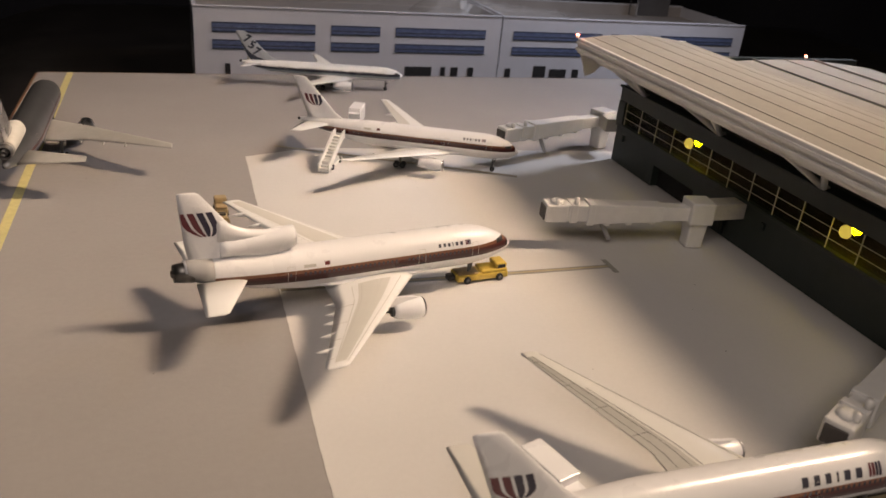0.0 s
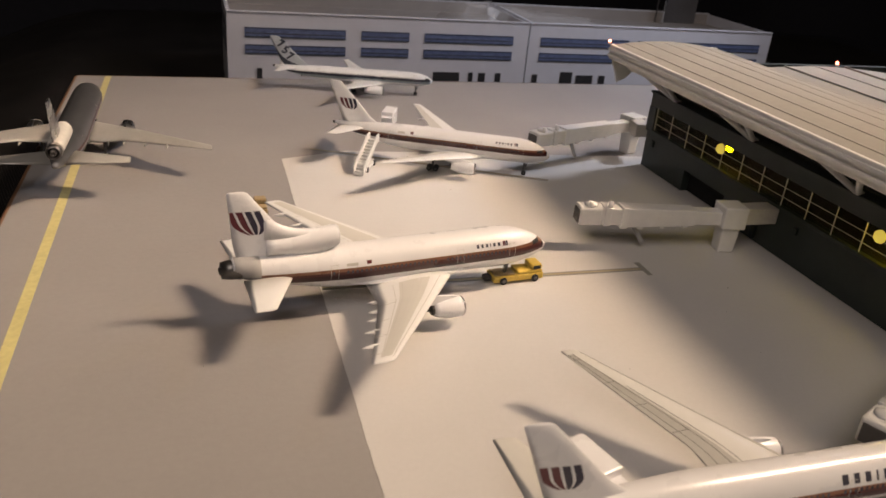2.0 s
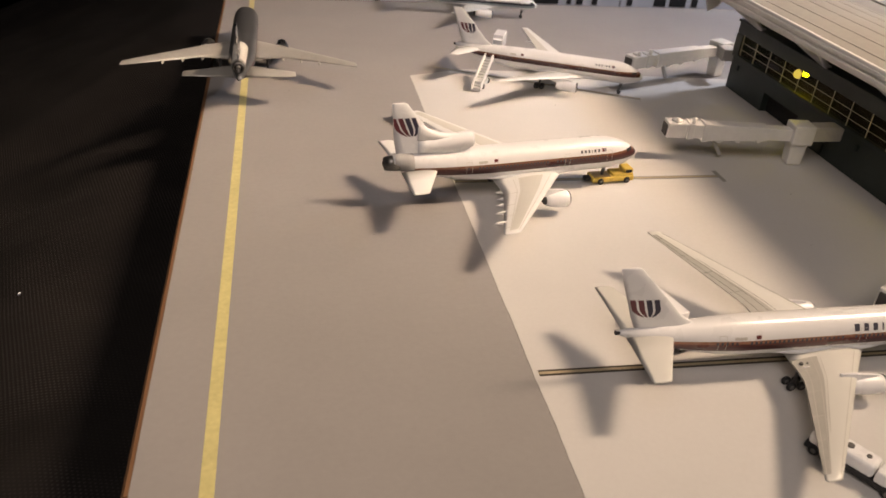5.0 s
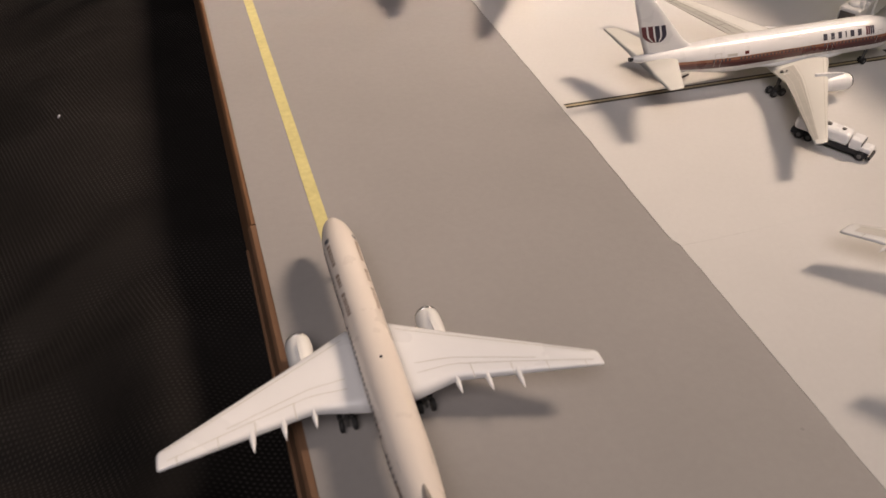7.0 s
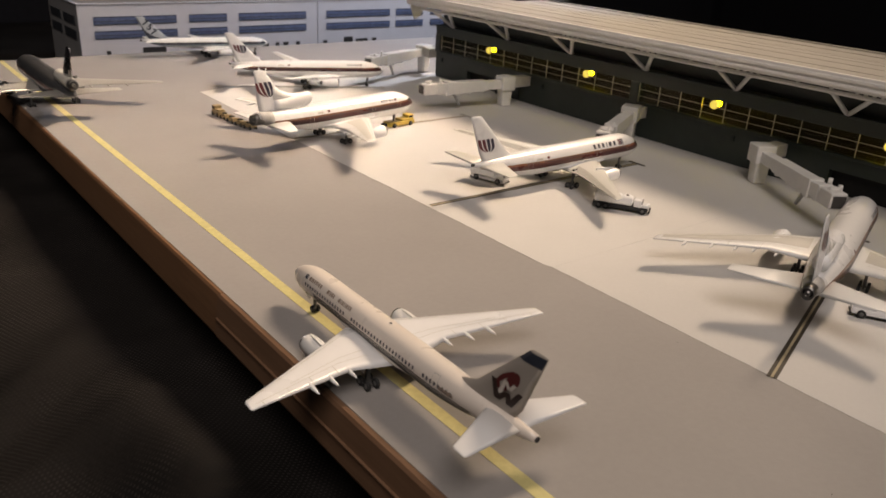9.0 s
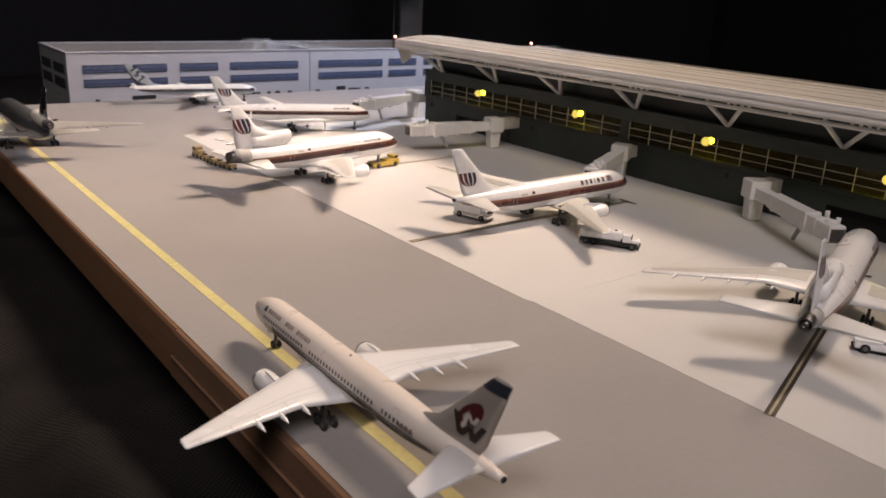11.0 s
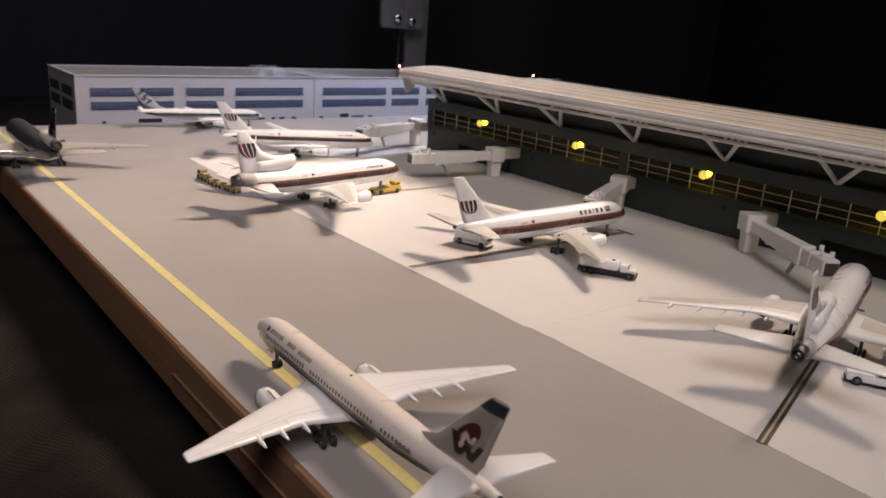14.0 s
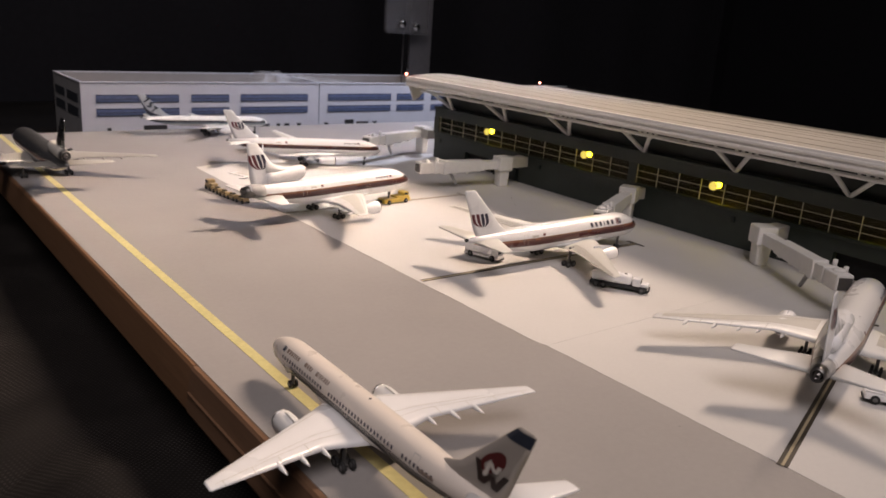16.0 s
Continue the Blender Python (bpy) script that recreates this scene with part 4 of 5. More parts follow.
def terminal():
    hall = thing("model_terminal", "dark green plastic model terminal with white vaulted roof and lit lamps", "model building")
    doors = [(0.3685, 0.404, 0.0115), (0.056, 0.101, 0.013), (-0.17, -0.13, 0.012)]
    # lower wall with its openings
    edges = [T1]
    for a, b, h in doors:
        edges += [b, a]
    edges.append(T0)
    for hi, lo in zip(edges[0::2], edges[1::2]):
        part("lower_wall", boxed(WALL, WALL + 0.004, lo, hi, 0.0003, 0.0205), GREEN, hall, "dark green lower wall")
    for a, b, h in doors:
        part("lower_wall", boxed(WALL, WALL + 0.004, a, b, h, 0.0205), GREEN, hall)
        # near-black block behind the wall gives the opening its inner darkness
        part("opening", boxed(WALL + 0.004, WALL + 0.03, a, b, 0.0003, h), VOID, hall, "black block standing for the dark inside of a service opening")
    part("sill", boxed(WALL - 0.0014, WALL + 0.004, T0, T1, 0.0205, 0.0222, 0.0003), GREEN, hall)
    part("upper_wall", boxed(WALL - 0.0012, WALL + 0.004, T0, T1, 0.0345, 0.0415, 0.0003), GREEN, hall, "dark green band over the windows")
    part("ledge", boxed(WALL - 0.0026, WALL + 0.006, T0, T1, 0.0415, 0.0428, 0.0003), GREEN, hall)
    part("clerestory", boxed(WALL + 0.006, WALL + 0.009, T0, T1, 0.0428, 0.062), GREEN_SHADE_TRIM, hall, "recessed wall under the roof, its shade painted in as deeper green")
    part("end_wall", boxed(WALL + 0.004, 0.46, T1 - 0.004, T1, 0.0003, 0.0415), GREEN, hall)
    part("end_gable", boxed(WALL + 0.009, 0.46, T1 - 0.008, T1 - 0.004, 0.0415, 0.060), GREEN_SHADE_TRIM, hall)
    part("interior", boxed(WALL + 0.03, 0.46, T0, T1 - 0.004, 0.0003, 0.040), INTERIOR, hall, "brown interior seen through glass")
    part("interior_floor", boxed(WALL + 0.004, WALL + 0.03, T0, T1 - 0.004, 0.0205, 0.0215), INTERIOR, hall)
    # window band
    post = 0
    module = [T1 - 0.004, 0.2345, 0.0235, -0.1875, -0.41]
    for top, low in zip(module, module[1:]):
        n = 13
        step = (top - 0.0035 - (low + 0.0035)) / n
        for k in range(n + 1):
            yy = low + 0.0035 + step * k
            part("mullion", tube(bmesh.new(), (WALL - 0.0006, yy, 0.0222), (WALL - 0.0006, yy, 0.0345), 0.00028, n=8), MULLION, hall, "thin cream mullion" if post == 0 else "")
            post += 1
        for z in (0.0262, 0.0304):
            part("rail", tube(bmesh.new(), (WALL - 0.0008, low + 0.0035, z), (WALL - 0.0008, top - 0.0035, z), 0.0002, n=8), MULLION, hall)
        for k in range(n):
            yy = low + 0.0035 + step * k
            pane = part("pane", boxed(WALL + 0.0008, WALL + 0.0014, yy + 0.0002, yy + step - 0.0002, 0.0223, 0.0344), GLASS, hall)
            pane.visible_shadow = False
        part("pilaster", boxed(WALL - 0.0016, WALL + 0.004, low - 0.0033, low + 0.0033, 0.0222, 0.0345, 0.0003), GREEN, hall, "dark green pilaster")
    part("pilaster", boxed(WALL - 0.0016, WALL + 0.004, T1 - 0.0068, T1, 0.0222, 0.0345, 0.0003), GREEN, hall)
    # little wall boxes
    for yy, z, w, h in ((0.437, 0.0150, 0.0026, 0.0034), (0.343, 0.0075, 0.003, 0.012), (0.318, 0.0155, 0.0022, 0.003), (0.235, 0.0155, 0.0024, 0.003), (0.160, 0.0155, 0.0024, 0.0034), (0.1315, 0.0075, 0.003, 0.012), (-0.02, 0.0155, 0.0024, 0.0034)):
        part("wall_box", boxed(WALL - 0.0012, WALL, yy - w / 2, yy + w / 2, z - h / 2, z + h / 2, 0.0002), GREEN_SHADE_TRIM, hall)
    # front roof: a shallow vault along the hall
    def vault(x0, x1, zf, rise, y0, y1, thick, name, mat, label):
        bm = bmesh.new()
        n = 18
        up, dn = [], []
        for k in range(n + 1):
            f = k / n
            x = x0 + (x1 - x0) * f
            z = zf + rise * (math.sin(math.pi * (0.15 + 0.75 * f)) - math.sin(math.pi * 0.15))
            up.append((x, z))
            dn.append((x, z - thick))
        prof = up + dn[::-1]
        a = [bm.verts.new((x, y0, z)) for x, z in prof]
        b = [bm.verts.new((x, y1, z)) for x, z in prof]
        for k in range(len(prof)):
            bm.faces.new((a[k], a[(k + 1) % len(prof)], b[(k + 1) % len(prof)], b[k]))
        for k in range(n):
            for r in (a, b):
                bm.faces.new((r[k], r[k + 1], r[len(prof) - 2 - k], r[len(prof) - 1 - k]))
        part(name, bm, mat, hall, label)
        return up
    top = vault(0.2825, 0.347, 0.0670, 0.0046, T0, 0.4425, 0.0016, "roof", PLASTIC_DIM, "ribbed white vaulted roof")
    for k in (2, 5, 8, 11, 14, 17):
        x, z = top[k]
        part("roof_rib", boxed(x - 0.0008, x + 0.0008, T0, 0.4422, z - 0.0004, z + 0.00018, 0.00015), PLASTIC_DIM, hall)
    part("fascia", boxed(0.2815, 0.2835, T0, 0.4428, 0.0598, 0.0671, 0.0004), PLASTIC, hall, "white roof edge fascia")
    for z in (0.0618, 0.0648):
        part("gutter", boxed(0.2805, 0.2817, T0, 0.4428, z - 0.0008, z + 0.0008, 0.0003), PLASTIC, hall)
    part("soffit", boxed(0.2836, 0.3245, T0, 0.4422, 0.0622, 0.0630), PLASTIC, hall)
    part("end_fascia", boxed(0.2820, 0.346, 0.4424, 0.4440, 0.0603, 0.0671, 0.0003), PLASTIC, hall)
    bm = bmesh.new()
    flap = [(0.2816, 0.0640), (0.2880, 0.0478), (0.2925, 0.0500), (0.3040, 0.0612), (0.3040, 0.0640)]
    near = [bm.verts.new((x, 0.4412, z)) for x, z in flap]
    far = [bm.verts.new((x, 0.4423, z)) for x, z in flap]
    for k in range(5):
        bm.faces.new((near[k], near[(k + 1) % 5], far[(k + 1) % 5], far[k]))
    bm.faces.new(near)
    bm.faces.new(far[::-1])
    part("end_cheek", bm, PLASTIC, hall, "triangular white end cheek under the eave")
    part("eave_beam", tube(bmesh.new(), (0.2915, T0, 0.0565), (0.2915, 0.437, 0.0565), 0.0011, n=10), PLASTIC, hall, "white eave tube")
    strut_y = [0.4225 - 0.0648 * k for k in range(13)]
    for sy in strut_y:
        foot = (0.3145, sy, 0.0425)
        for dy in (0.0, -0.0205):
            part("strut", tube(bmesh.new(), foot, (0.2915, sy + dy, 0.0568), 0.00125, n=10), PLASTIC, hall, "white V strut" if sy == strut_y[0] else "", True)
        for way, reach in ((1, 0.0100), (-1, 0.0080)):
            # curved haunch between eave tube and strut
            bm = bmesh.new()
            edge = []
            for q in range(9):
                a = q / 8 * math.pi / 2
                f = 0.42 * (1 - math.sin(a))
                top_y = sy + (0.0 if way > 0 else -0.0205)
                along = reach * (1 - math.cos(a))
                edge.append((0.2915 + 0.023 * f, top_y + way * along + (sy - top_y) * f, 0.0568 - 0.0143 * f))
            edge.append((0.2915, sy + (0.0 if way > 0 else -0.0205), 0.0568))
            lo = [bm.verts.new((x - 0.0004, yq, zq)) for x, yq, zq in edge]
            hi = [bm.verts.new((x + 0.0004, yq, zq)) for x, yq, zq in edge]
            for q in range(len(lo)):
                bm.faces.new((lo[q], lo[(q + 1) % len(lo)], hi[(q + 1) % len(lo)], hi[q]))
            for q in range(len(lo) - 2):
                bm.faces.new((lo[-1], lo[q], lo[q + 1]))
                bm.faces.new((hi[-1], hi[q + 1], hi[q]))
            part("haunch", bm, PLASTIC, hall)
        part("strut_foot", boxed(0.3128, 0.3162, sy - 0.0014, sy + 0.0014, 0.0415, 0.0436, 0.0003), PLASTIC, hall)
        for dy in (-0.0245, -0.0205, -0.0165, -0.0125, 0.0005, 0.018):
            part("eave_stub", boxed(0.2908, 0.2922, sy + dy - 0.0006, sy + dy + 0.0006, 0.0568, 0.0624), PLASTIC, hall)
    vault(0.3525, 0.46, 0.0585, 0.0058, T0, 0.4285, 0.0016, "rear_roof", PLASTIC_DIM, "second vaulted roof behind")
    # dark strip for the shade between the roofs; also stops lamp light leaking through
    part("roof_gap_shade", boxed(0.326, 0.357, T0, 0.435, 0.0560, 0.0578), GREEN_SHADE_TRIM, hall, "dark strip painted as the shaded gap between roofs")
    for x in (0.36, 0.38, 0.40, 0.42):
        part("roof_rib", boxed(x - 0.0005, x + 0.0005, T0, 0.428, 0.0592 + (x - 0.3525) * 0.02, 0.0616 + (x - 0.36) * 0.01, 0.0001), PLASTIC_DIM, hall)
    # wall lamps, one bulb each
    for ly in (0.3780, 0.2768, 0.1755, 0.0743, -0.027, -0.128):
        lamp = thing("wall_lamp", "small glowing yellow bulb fixed to the terminal window band", "lamp", "terminal wall lamps", m=pose(WALL - 0.0012, ly, 0.0318))
        bm = bmesh.new()
        bmesh.ops.create_uvsphere(bm, u_segments=16, v_segments=10, radius=0.0018)
        for v in bm.verts:
            v.co += Vector((0.0052, 0, 0.0002))
        part("bulb", bm, BULB, lamp, "glowing yellow bulb", True)
        part("lamp_socket", boxed(0.0066, 0.0090, -0.0007, 0.0007, -0.0007, 0.0009, 0.0002), GREEN_SHADE_TRIM, lamp)
        # added emissive disc stands for the amber glow on the glass
        bm = revolve(bmesh.new(), [(-0.0018, 0.0004), (-0.0015, 0.0016), (-0.0006, 0.0024), (0.0004, 0.0026), (0.0008, 0.0023)], (0, 0, 0), "x", 16)
        part("lens", bm, AMBER_GLOW, lamp, "dim emissive disc standing for the amber glow by the bulb", True)
    for x, yy, z in ((0.2806, 0.4425, 0.0682), (0.4116, 0.4255, 0.0636)):
        light = thing("roof_beacon", "small glowing red warning light on the roof edge", "beacon", "roof beacons", m=pose(x, yy, z))
        bm = bmesh.new()
        bmesh.ops.create_uvsphere(bm, u_segments=14, v_segments=8, radius=0.0008)
        for v in bm.verts:
            v.co.z = v.co.z + 0.0006
        part("beacon_bulb", bm, BEACON, light, "glowing red bulb", True)
        part("beacon_base", tube(bmesh.new(), (0, 0, -0.001), (0, 0, 0.0002), 0.0009, n=10), PLASTIC, light)


# ---- jet bridges ----
def jet_bridge(wall, rot, cab, group="passenger bridges", z=0.0122, h=0.0072, w=0.0072, label="white plastic passenger bridge reaching from the terminal wall"):
    bridge = thing("jet_bridge", label, "jet bridge", group)
    wall, rot, cab = Vector((*wall, 0)), Vector((*rot, 0)), Vector((*cab, 0))

    def run(a, b, width, z0, z1, name, z2=None, z3=None, bevel=0.0004, lab="", mat=None):
        d = b - a
        m = Matrix.Translation(a) @ Matrix.Rotation(math.atan2(d.y, d.x), 4, "Z")
        bm = bmesh.new()
        ln = d.length
        box(bm, 0, ln, -width / 2, width / 2, z0, z1, bevel)
        if z2 is not None:
            for v in bm.verts:
                f = v.co.x / ln
                u = (v.co.z - z0) / (z1 - z0)
                v.co.z = (z0 + (z2 - z0) * f) + u * ((z1 - z0) + ((z3 - z2) - (z1 - z0)) * f)
        bmesh.ops.transform(bm, matrix=m, verts=bm.verts)
        return part(name, bm, mat or PLASTIC, bridge, lab)

    run(wall, rot, w * 1.1, z + 0.001, z + h + 0.0012, "link_tunnel", lab="white link tunnel, its shade by the wall painted in as grey", mat=LINK_SHADED)
    bm = boxed(-w * 0.75, w * 0.75, -w * 0.75, w * 0.75, z - 0.0005, z + h + 0.0022, 0.0007)
    bmesh.ops.transform(bm, matrix=Matrix.Translation(rot) @ Matrix.Rotation(math.atan2((cab - rot).y, (cab - rot).x), 4, "Z"), verts=bm.verts)
    part("rotunda", bm, PLASTIC, bridge, "boxy white rotunda")
    d = (cab - rot).normalized()
    bm = boxed(-0.0042, 0.0042, -0.0040, 0.0040, 0.0003, z + 0.001, 0.0009)
    for v in bm.verts:
        if v.co.z < z * 0.5:
            v.co.x, v.co.y = v.co.x * 0.88, v.co.y * 0.88
    bmesh.ops.transform(bm, matrix=Matrix.Translation(rot) @ Matrix.Rotation(math.atan2(d.y, d.x), 4, "Z"), verts=bm.verts)
    part("column", bm, PLASTIC, bridge, "tapered square white column")
    end = rot.lerp(cab, 0.86)
    run(rot, rot.lerp(cab, 0.27), w * 0.84, z + 0.0006, z + h - 0.0006, "tunnel_inner")
    run(rot.lerp(cab, 0.25), rot.lerp(cab, 0.72), w, z + 0.0002, z + h, "tunnel", z - 0.0012, z + h + 0.0004)
    run(rot.lerp(cab, 0.69), rot.lerp(cab, 0.735), w * 1.08, z - 0.0016, z + h + 0.0006, "tunnel_collar")
    run(rot.lerp(cab, 0.72), end, w * 0.86, z - 0.0002, z + h - 0.0003, "tunnel_inner")
    run(rot.lerp(cab, 0.80), rot.lerp(cab, 0.845), w * 1.06, z - 0.0006, z + h + 0.0003, "tunnel_collar")
    run(rot.lerp(cab, 0.40), rot.lerp(cab, 0.50), w * 1.02, z + h * 0.40, z + h * 0.62, "side_plate", bevel=0.0001)
    m = Matrix.Translation(end) @ Matrix.Rotation(math.atan2(d.y, d.x), 4, "Z")
    bm = boxed(0, (cab - end).length, -w * 0.55, w * 0.55, z - 0.0004, z + h + 0.0002, 0.0008)
    bmesh.ops.transform(bm, matrix=m, verts=bm.verts)
    cabin = part("cab", bm, PLASTIC, bridge, "rounded white cab")
    bm = bmesh.new()
    ln = (cab - end).length
    revolve(bm, [(0, w * 0.38), (0.0008, w * 0.38), (0.0014, w * 0.28), (0.0017, 0.0002)], Vector((ln * 0.45, 0, z + h)), "z", 16)
    bmesh.ops.transform(bm, matrix=m, verts=bm.verts)
    part("cab_roof", bm, PLASTIC, cabin, smooth=True)
    bm = boxed(ln - 0.0003, ln + 0.0006, -w * 0.42, w * 0.42, z + 0.0005, z + h - 0.0012)
    bmesh.ops.transform(bm, matrix=m, verts=bm.verts)
    part("cab_mouth", bm, PANEL_LINE, cabin, "dark cab opening")
    for off, up in ((-0.002, 0.0032), (ln + 0.002, 0.0026)):
        bm = tube(bmesh.new(), (off * 0.6 - 0.002, w * 0.35, z + h - 0.0005), (off * 0.6 - 0.002, w * 0.35, z + h + up), 0.00105, n=12)
        bmesh.ops.transform(bm, matrix=m, verts=bm.verts)
        part("roof_peg", bm, PLASTIC, bridge, smooth=True)
    # slanting prop and small lugs under the tunnel
    head = rot.lerp(cab, 0.64)
    foot = head - d * 0.0060
    part("prop", tube(bmesh.new(), (foot.x, foot.y, 0.0030), (head.x, head.y, z + 0.0004), 0.0010, 0.0012, n=8), TAIL_GREY, bridge, "slanting grey prop")
    for f, low in ((0.31, 0.0010), (0.46, 0.0016), (0.60, 0.0020)):
        bm = boxed(-0.0012, 0.0012, -w * 0.44, w * 0.44, z - low, z + 0.0006, 0.0004)
        bmesh.ops.transform(bm, matrix=Matrix.Translation(rot.lerp(cab, f)) @ Matrix.Rotation(math.atan2(d.y, d.x), 4, "Z"), verts=bm.verts)
        part("tunnel_lug", bm, PLASTIC, bridge)
    return bridge


# ---- card hangars ----
def hangar(x0, x1, front, depth, top, windows, side_windows, doors, label):
    hall = thing("model_hangar", label, "model building", "card hangars")
    z0, t = -0.0335, 0.0025
    part("front_wall", boxed(x0, x1, front, front + t, z0, top), CARD, hall, "white card front wall")
    part("back_wall", boxed(x0, x1, front + depth - t, front + depth, z0, top), CARD_TAN, hall)
    # west wall takes the darker card, its shade put into the colour
    part("side_wall", boxed(x0, x0 + t, front + t, front + depth - t, z0, top), CARD_SHADE, hall)
    part("side_wall", boxed(x1 - t, x1, front + t, front + depth - t, z0, top), CARD, hall)
    part("roof", boxed(x0 + t, x1 - t, front + t, front + depth - t, top - 0.0105, top - 0.0095), CARD_TAN, hall, "sunken bare card roof")
    part("parapet_cap", boxed(x0 - 0.0006, x1 - 0.0004, front - 0.0008, front + t, top, top + 0.0012, 0.0003), CARD, hall)
    part("parapet_cap", boxed(x0 - 0.0006, x0 + t, front + t, front + depth, top, top + 0.0012, 0.0003), CARD, hall)
    part("parapet_cap", boxed(x0 + t, x1 - 0.0004, front + depth - t, front + depth, top, top + 0.0012, 0.0003), CARD, hall)
    for a, b in windows:
        for za, zb in ((0.0152, 0.0228), (0.0025, 0.0098)):
            band = part("window_band", boxed(a, b, front - 0.0005, front, za, zb), GLAZING, hall, "blue printed window band")
            for f in (0.08, 0.42, 0.93):
                zf = za + (zb - za) * f
                part("louvre_line", boxed(a, b, front - 0.0007, front - 0.0005, zf - 0.00035, zf + 0.00035), DULL_WINDOW, band)
    for a, b in side_windows:
        for za, zb in ((0.0145, 0.0225), (0.001, 0.0095)):
            part("window_band", boxed(x0 - 0.0005, x0, front + a, front + b, za, zb), DULL_WINDOW, hall, "dark grey printed window band")
    for a, b, za, zb in doors:
        part("hangar_door", boxed(a, b, front - 0.0005, front, za, zb), BLACK, hall, "black printed doorway")
    return hall


def plastic_wrap():
    """Clear crumpled wrapping left on the hangar roof."""
    bm = bmesh.new()
    nx, ny = 26, 10
    rows = []
    for i in range(nx + 1):
        x = 0.285 + 0.16 * i / nx
        row = []
        for j in range(ny + 1):
            y = 0.735 + 0.05 * j / ny
            edge = min(1, i / 3, (nx - i) / 3, j / 2, (ny - j) / 2)
            h = 0.0240 + edge * (0.0125 * max(0.0, 1 - i / nx) + 0.007 * abs(noise.noise(Vector((x * 60, y * 60, 0)))) + 0.003)
            row.append(bm.verts.new((x, y, h)))
        rows.append(row)
    for p, q in zip(rows, rows[1:]):
        for a, b, c, d in zip(p, q, q[1:], p[1:]):
            bm.faces.new((a, b, c, d))
    m = Nodes("clear_film")
    m.put("Base Color", (0.75, 0.75, 0.76, 1))
    m.put("Roughness", 0.25)
    m.put("Alpha", 0.17)
    tagged(mesh_ob("plastic_wrap", bm, m.mat), "crumpled clear plastic wrap lying on the hangar roof", "wrapping")


def shelf_post():
    post = thing("shelf_post", "galvanised steel shelf upright with a clear bracket plate and bolts", "shelf post")
    x0, x1, y = 0.523, 0.568, 0.80
    part("upright", boxed(x0, x1, y, y + 0.002, -0.0335, 0.42), STEEL, post)
    part("flange", boxed(x0, x0 + 0.002, y - 0.012, y, -0.0335, 0.42, 0.0004), BOLT, post)
    bm = boxed(0.484, 0.550, y - 0.0155, y - 0.0125, 0.0885, 0.16, 0.004)
    m = Nodes("clear_acrylic")
    m.put("Base Color", (0.16, 0.16, 0.17, 1))
    m.put("Roughness", 0.16)
    m.put("Alpha", 0.55)
    part("bracket_plate", bm, m.mat, post, "clear acrylic bracket plate")
    for bx in (0.5085, 0.5305):
        bolt = revolve(bmesh.new(), [(0, 0.0055), (-0.003, 0.0053), (-0.0045, 0.0035), (-0.0046, 0.0002)], (bx, y - 0.0155, 0.1010 - (bx - 0.5085) * 0.15), "y", 16)
        part("bolt", bolt, BOLT, post, "bright round bolt", True)


# ---- ground vehicles ----
def rolling(thing_ob, xs, y, r, w):
    for x in xs:
        for s in (-1, 1):
            wheel_set(thing_ob, "wheel", (x, s * y, r), r, w)


def tug(m):
    v = thing("tow_tug", "small yellow plastic aircraft tug coupled under a nose", "vehicle", m=m)
    part("chassis", boxed(-0.0105, 0.0105, -0.0036, 0.0036, 0.0008, 0.0034, 0.0005), TUG_YELLOW, v, "yellow tug body")
    part("hood", boxed(-0.0005, 0.0102, -0.0034, 0.0034, 0.0032, 0.0046, 0.0006), TUG_YELLOW, v)
    part("cab", boxed(0.0052, 0.0098, -0.0031, 0.0031, 0.0046, 0.0068, 0.0006), TUG_YELLOW, v)
    part("windscreen", boxed(0.0060, 0.0090, -0.00325, 0.00325, 0.0050, 0.0063), BLACK, v, "dark cab glass")
    part("deck", boxed(-0.0100, -0.0015, -0.0029, 0.0029, 0.0033, 0.0038, 0.0002), CART_TAN, v)
    part("tow_head", boxed(-0.0135, -0.0105, -0.0016, 0.0016, 0.0010, 0.0030, 0.0004), BLACK, v, "black tow head")
    rolling(v, (-0.0066, 0.0068), 0.0036, 0.0015, 0.0012)
    return v


def cart(m):
    v = thing("baggage_cart", "tan plastic open baggage cart coupled in a train", "cart", "baggage cart train", m=m)
    part("bed", boxed(-0.0040, 0.0040, -0.0023, 0.0023, 0.0012, 0.0020, 0.0003), CART_TAN, v)
    for x in (-0.0039, 0.0035):
        part("end_panel", boxed(x, x + 0.0004, -0.0022, 0.0022, 0.0020, 0.0036, 0.0001), CART_TAN, v)
    part("luggage", boxed(-0.0030, 0.0030, -0.0019, 0.0019, 0.0020, 0.0033, 0.0005), CART_TAN, v, "lumpy tan luggage load")
    part("luggage", boxed(-0.0022, 0.0006, -0.0015, 0.0013, 0.0033, 0.0042, 0.0005), LINE_DARK, v, "dark bag on top")
    part("drawbar", tube(bmesh.new(), (0.004, 0, 0.0014), (0.0060, 0, 0.0014), 0.0003, n=6), BLACK, v)
    rolling(v, (-0.0028, 0.0028), 0.0021, 0.00115, 0.0007)
    return v


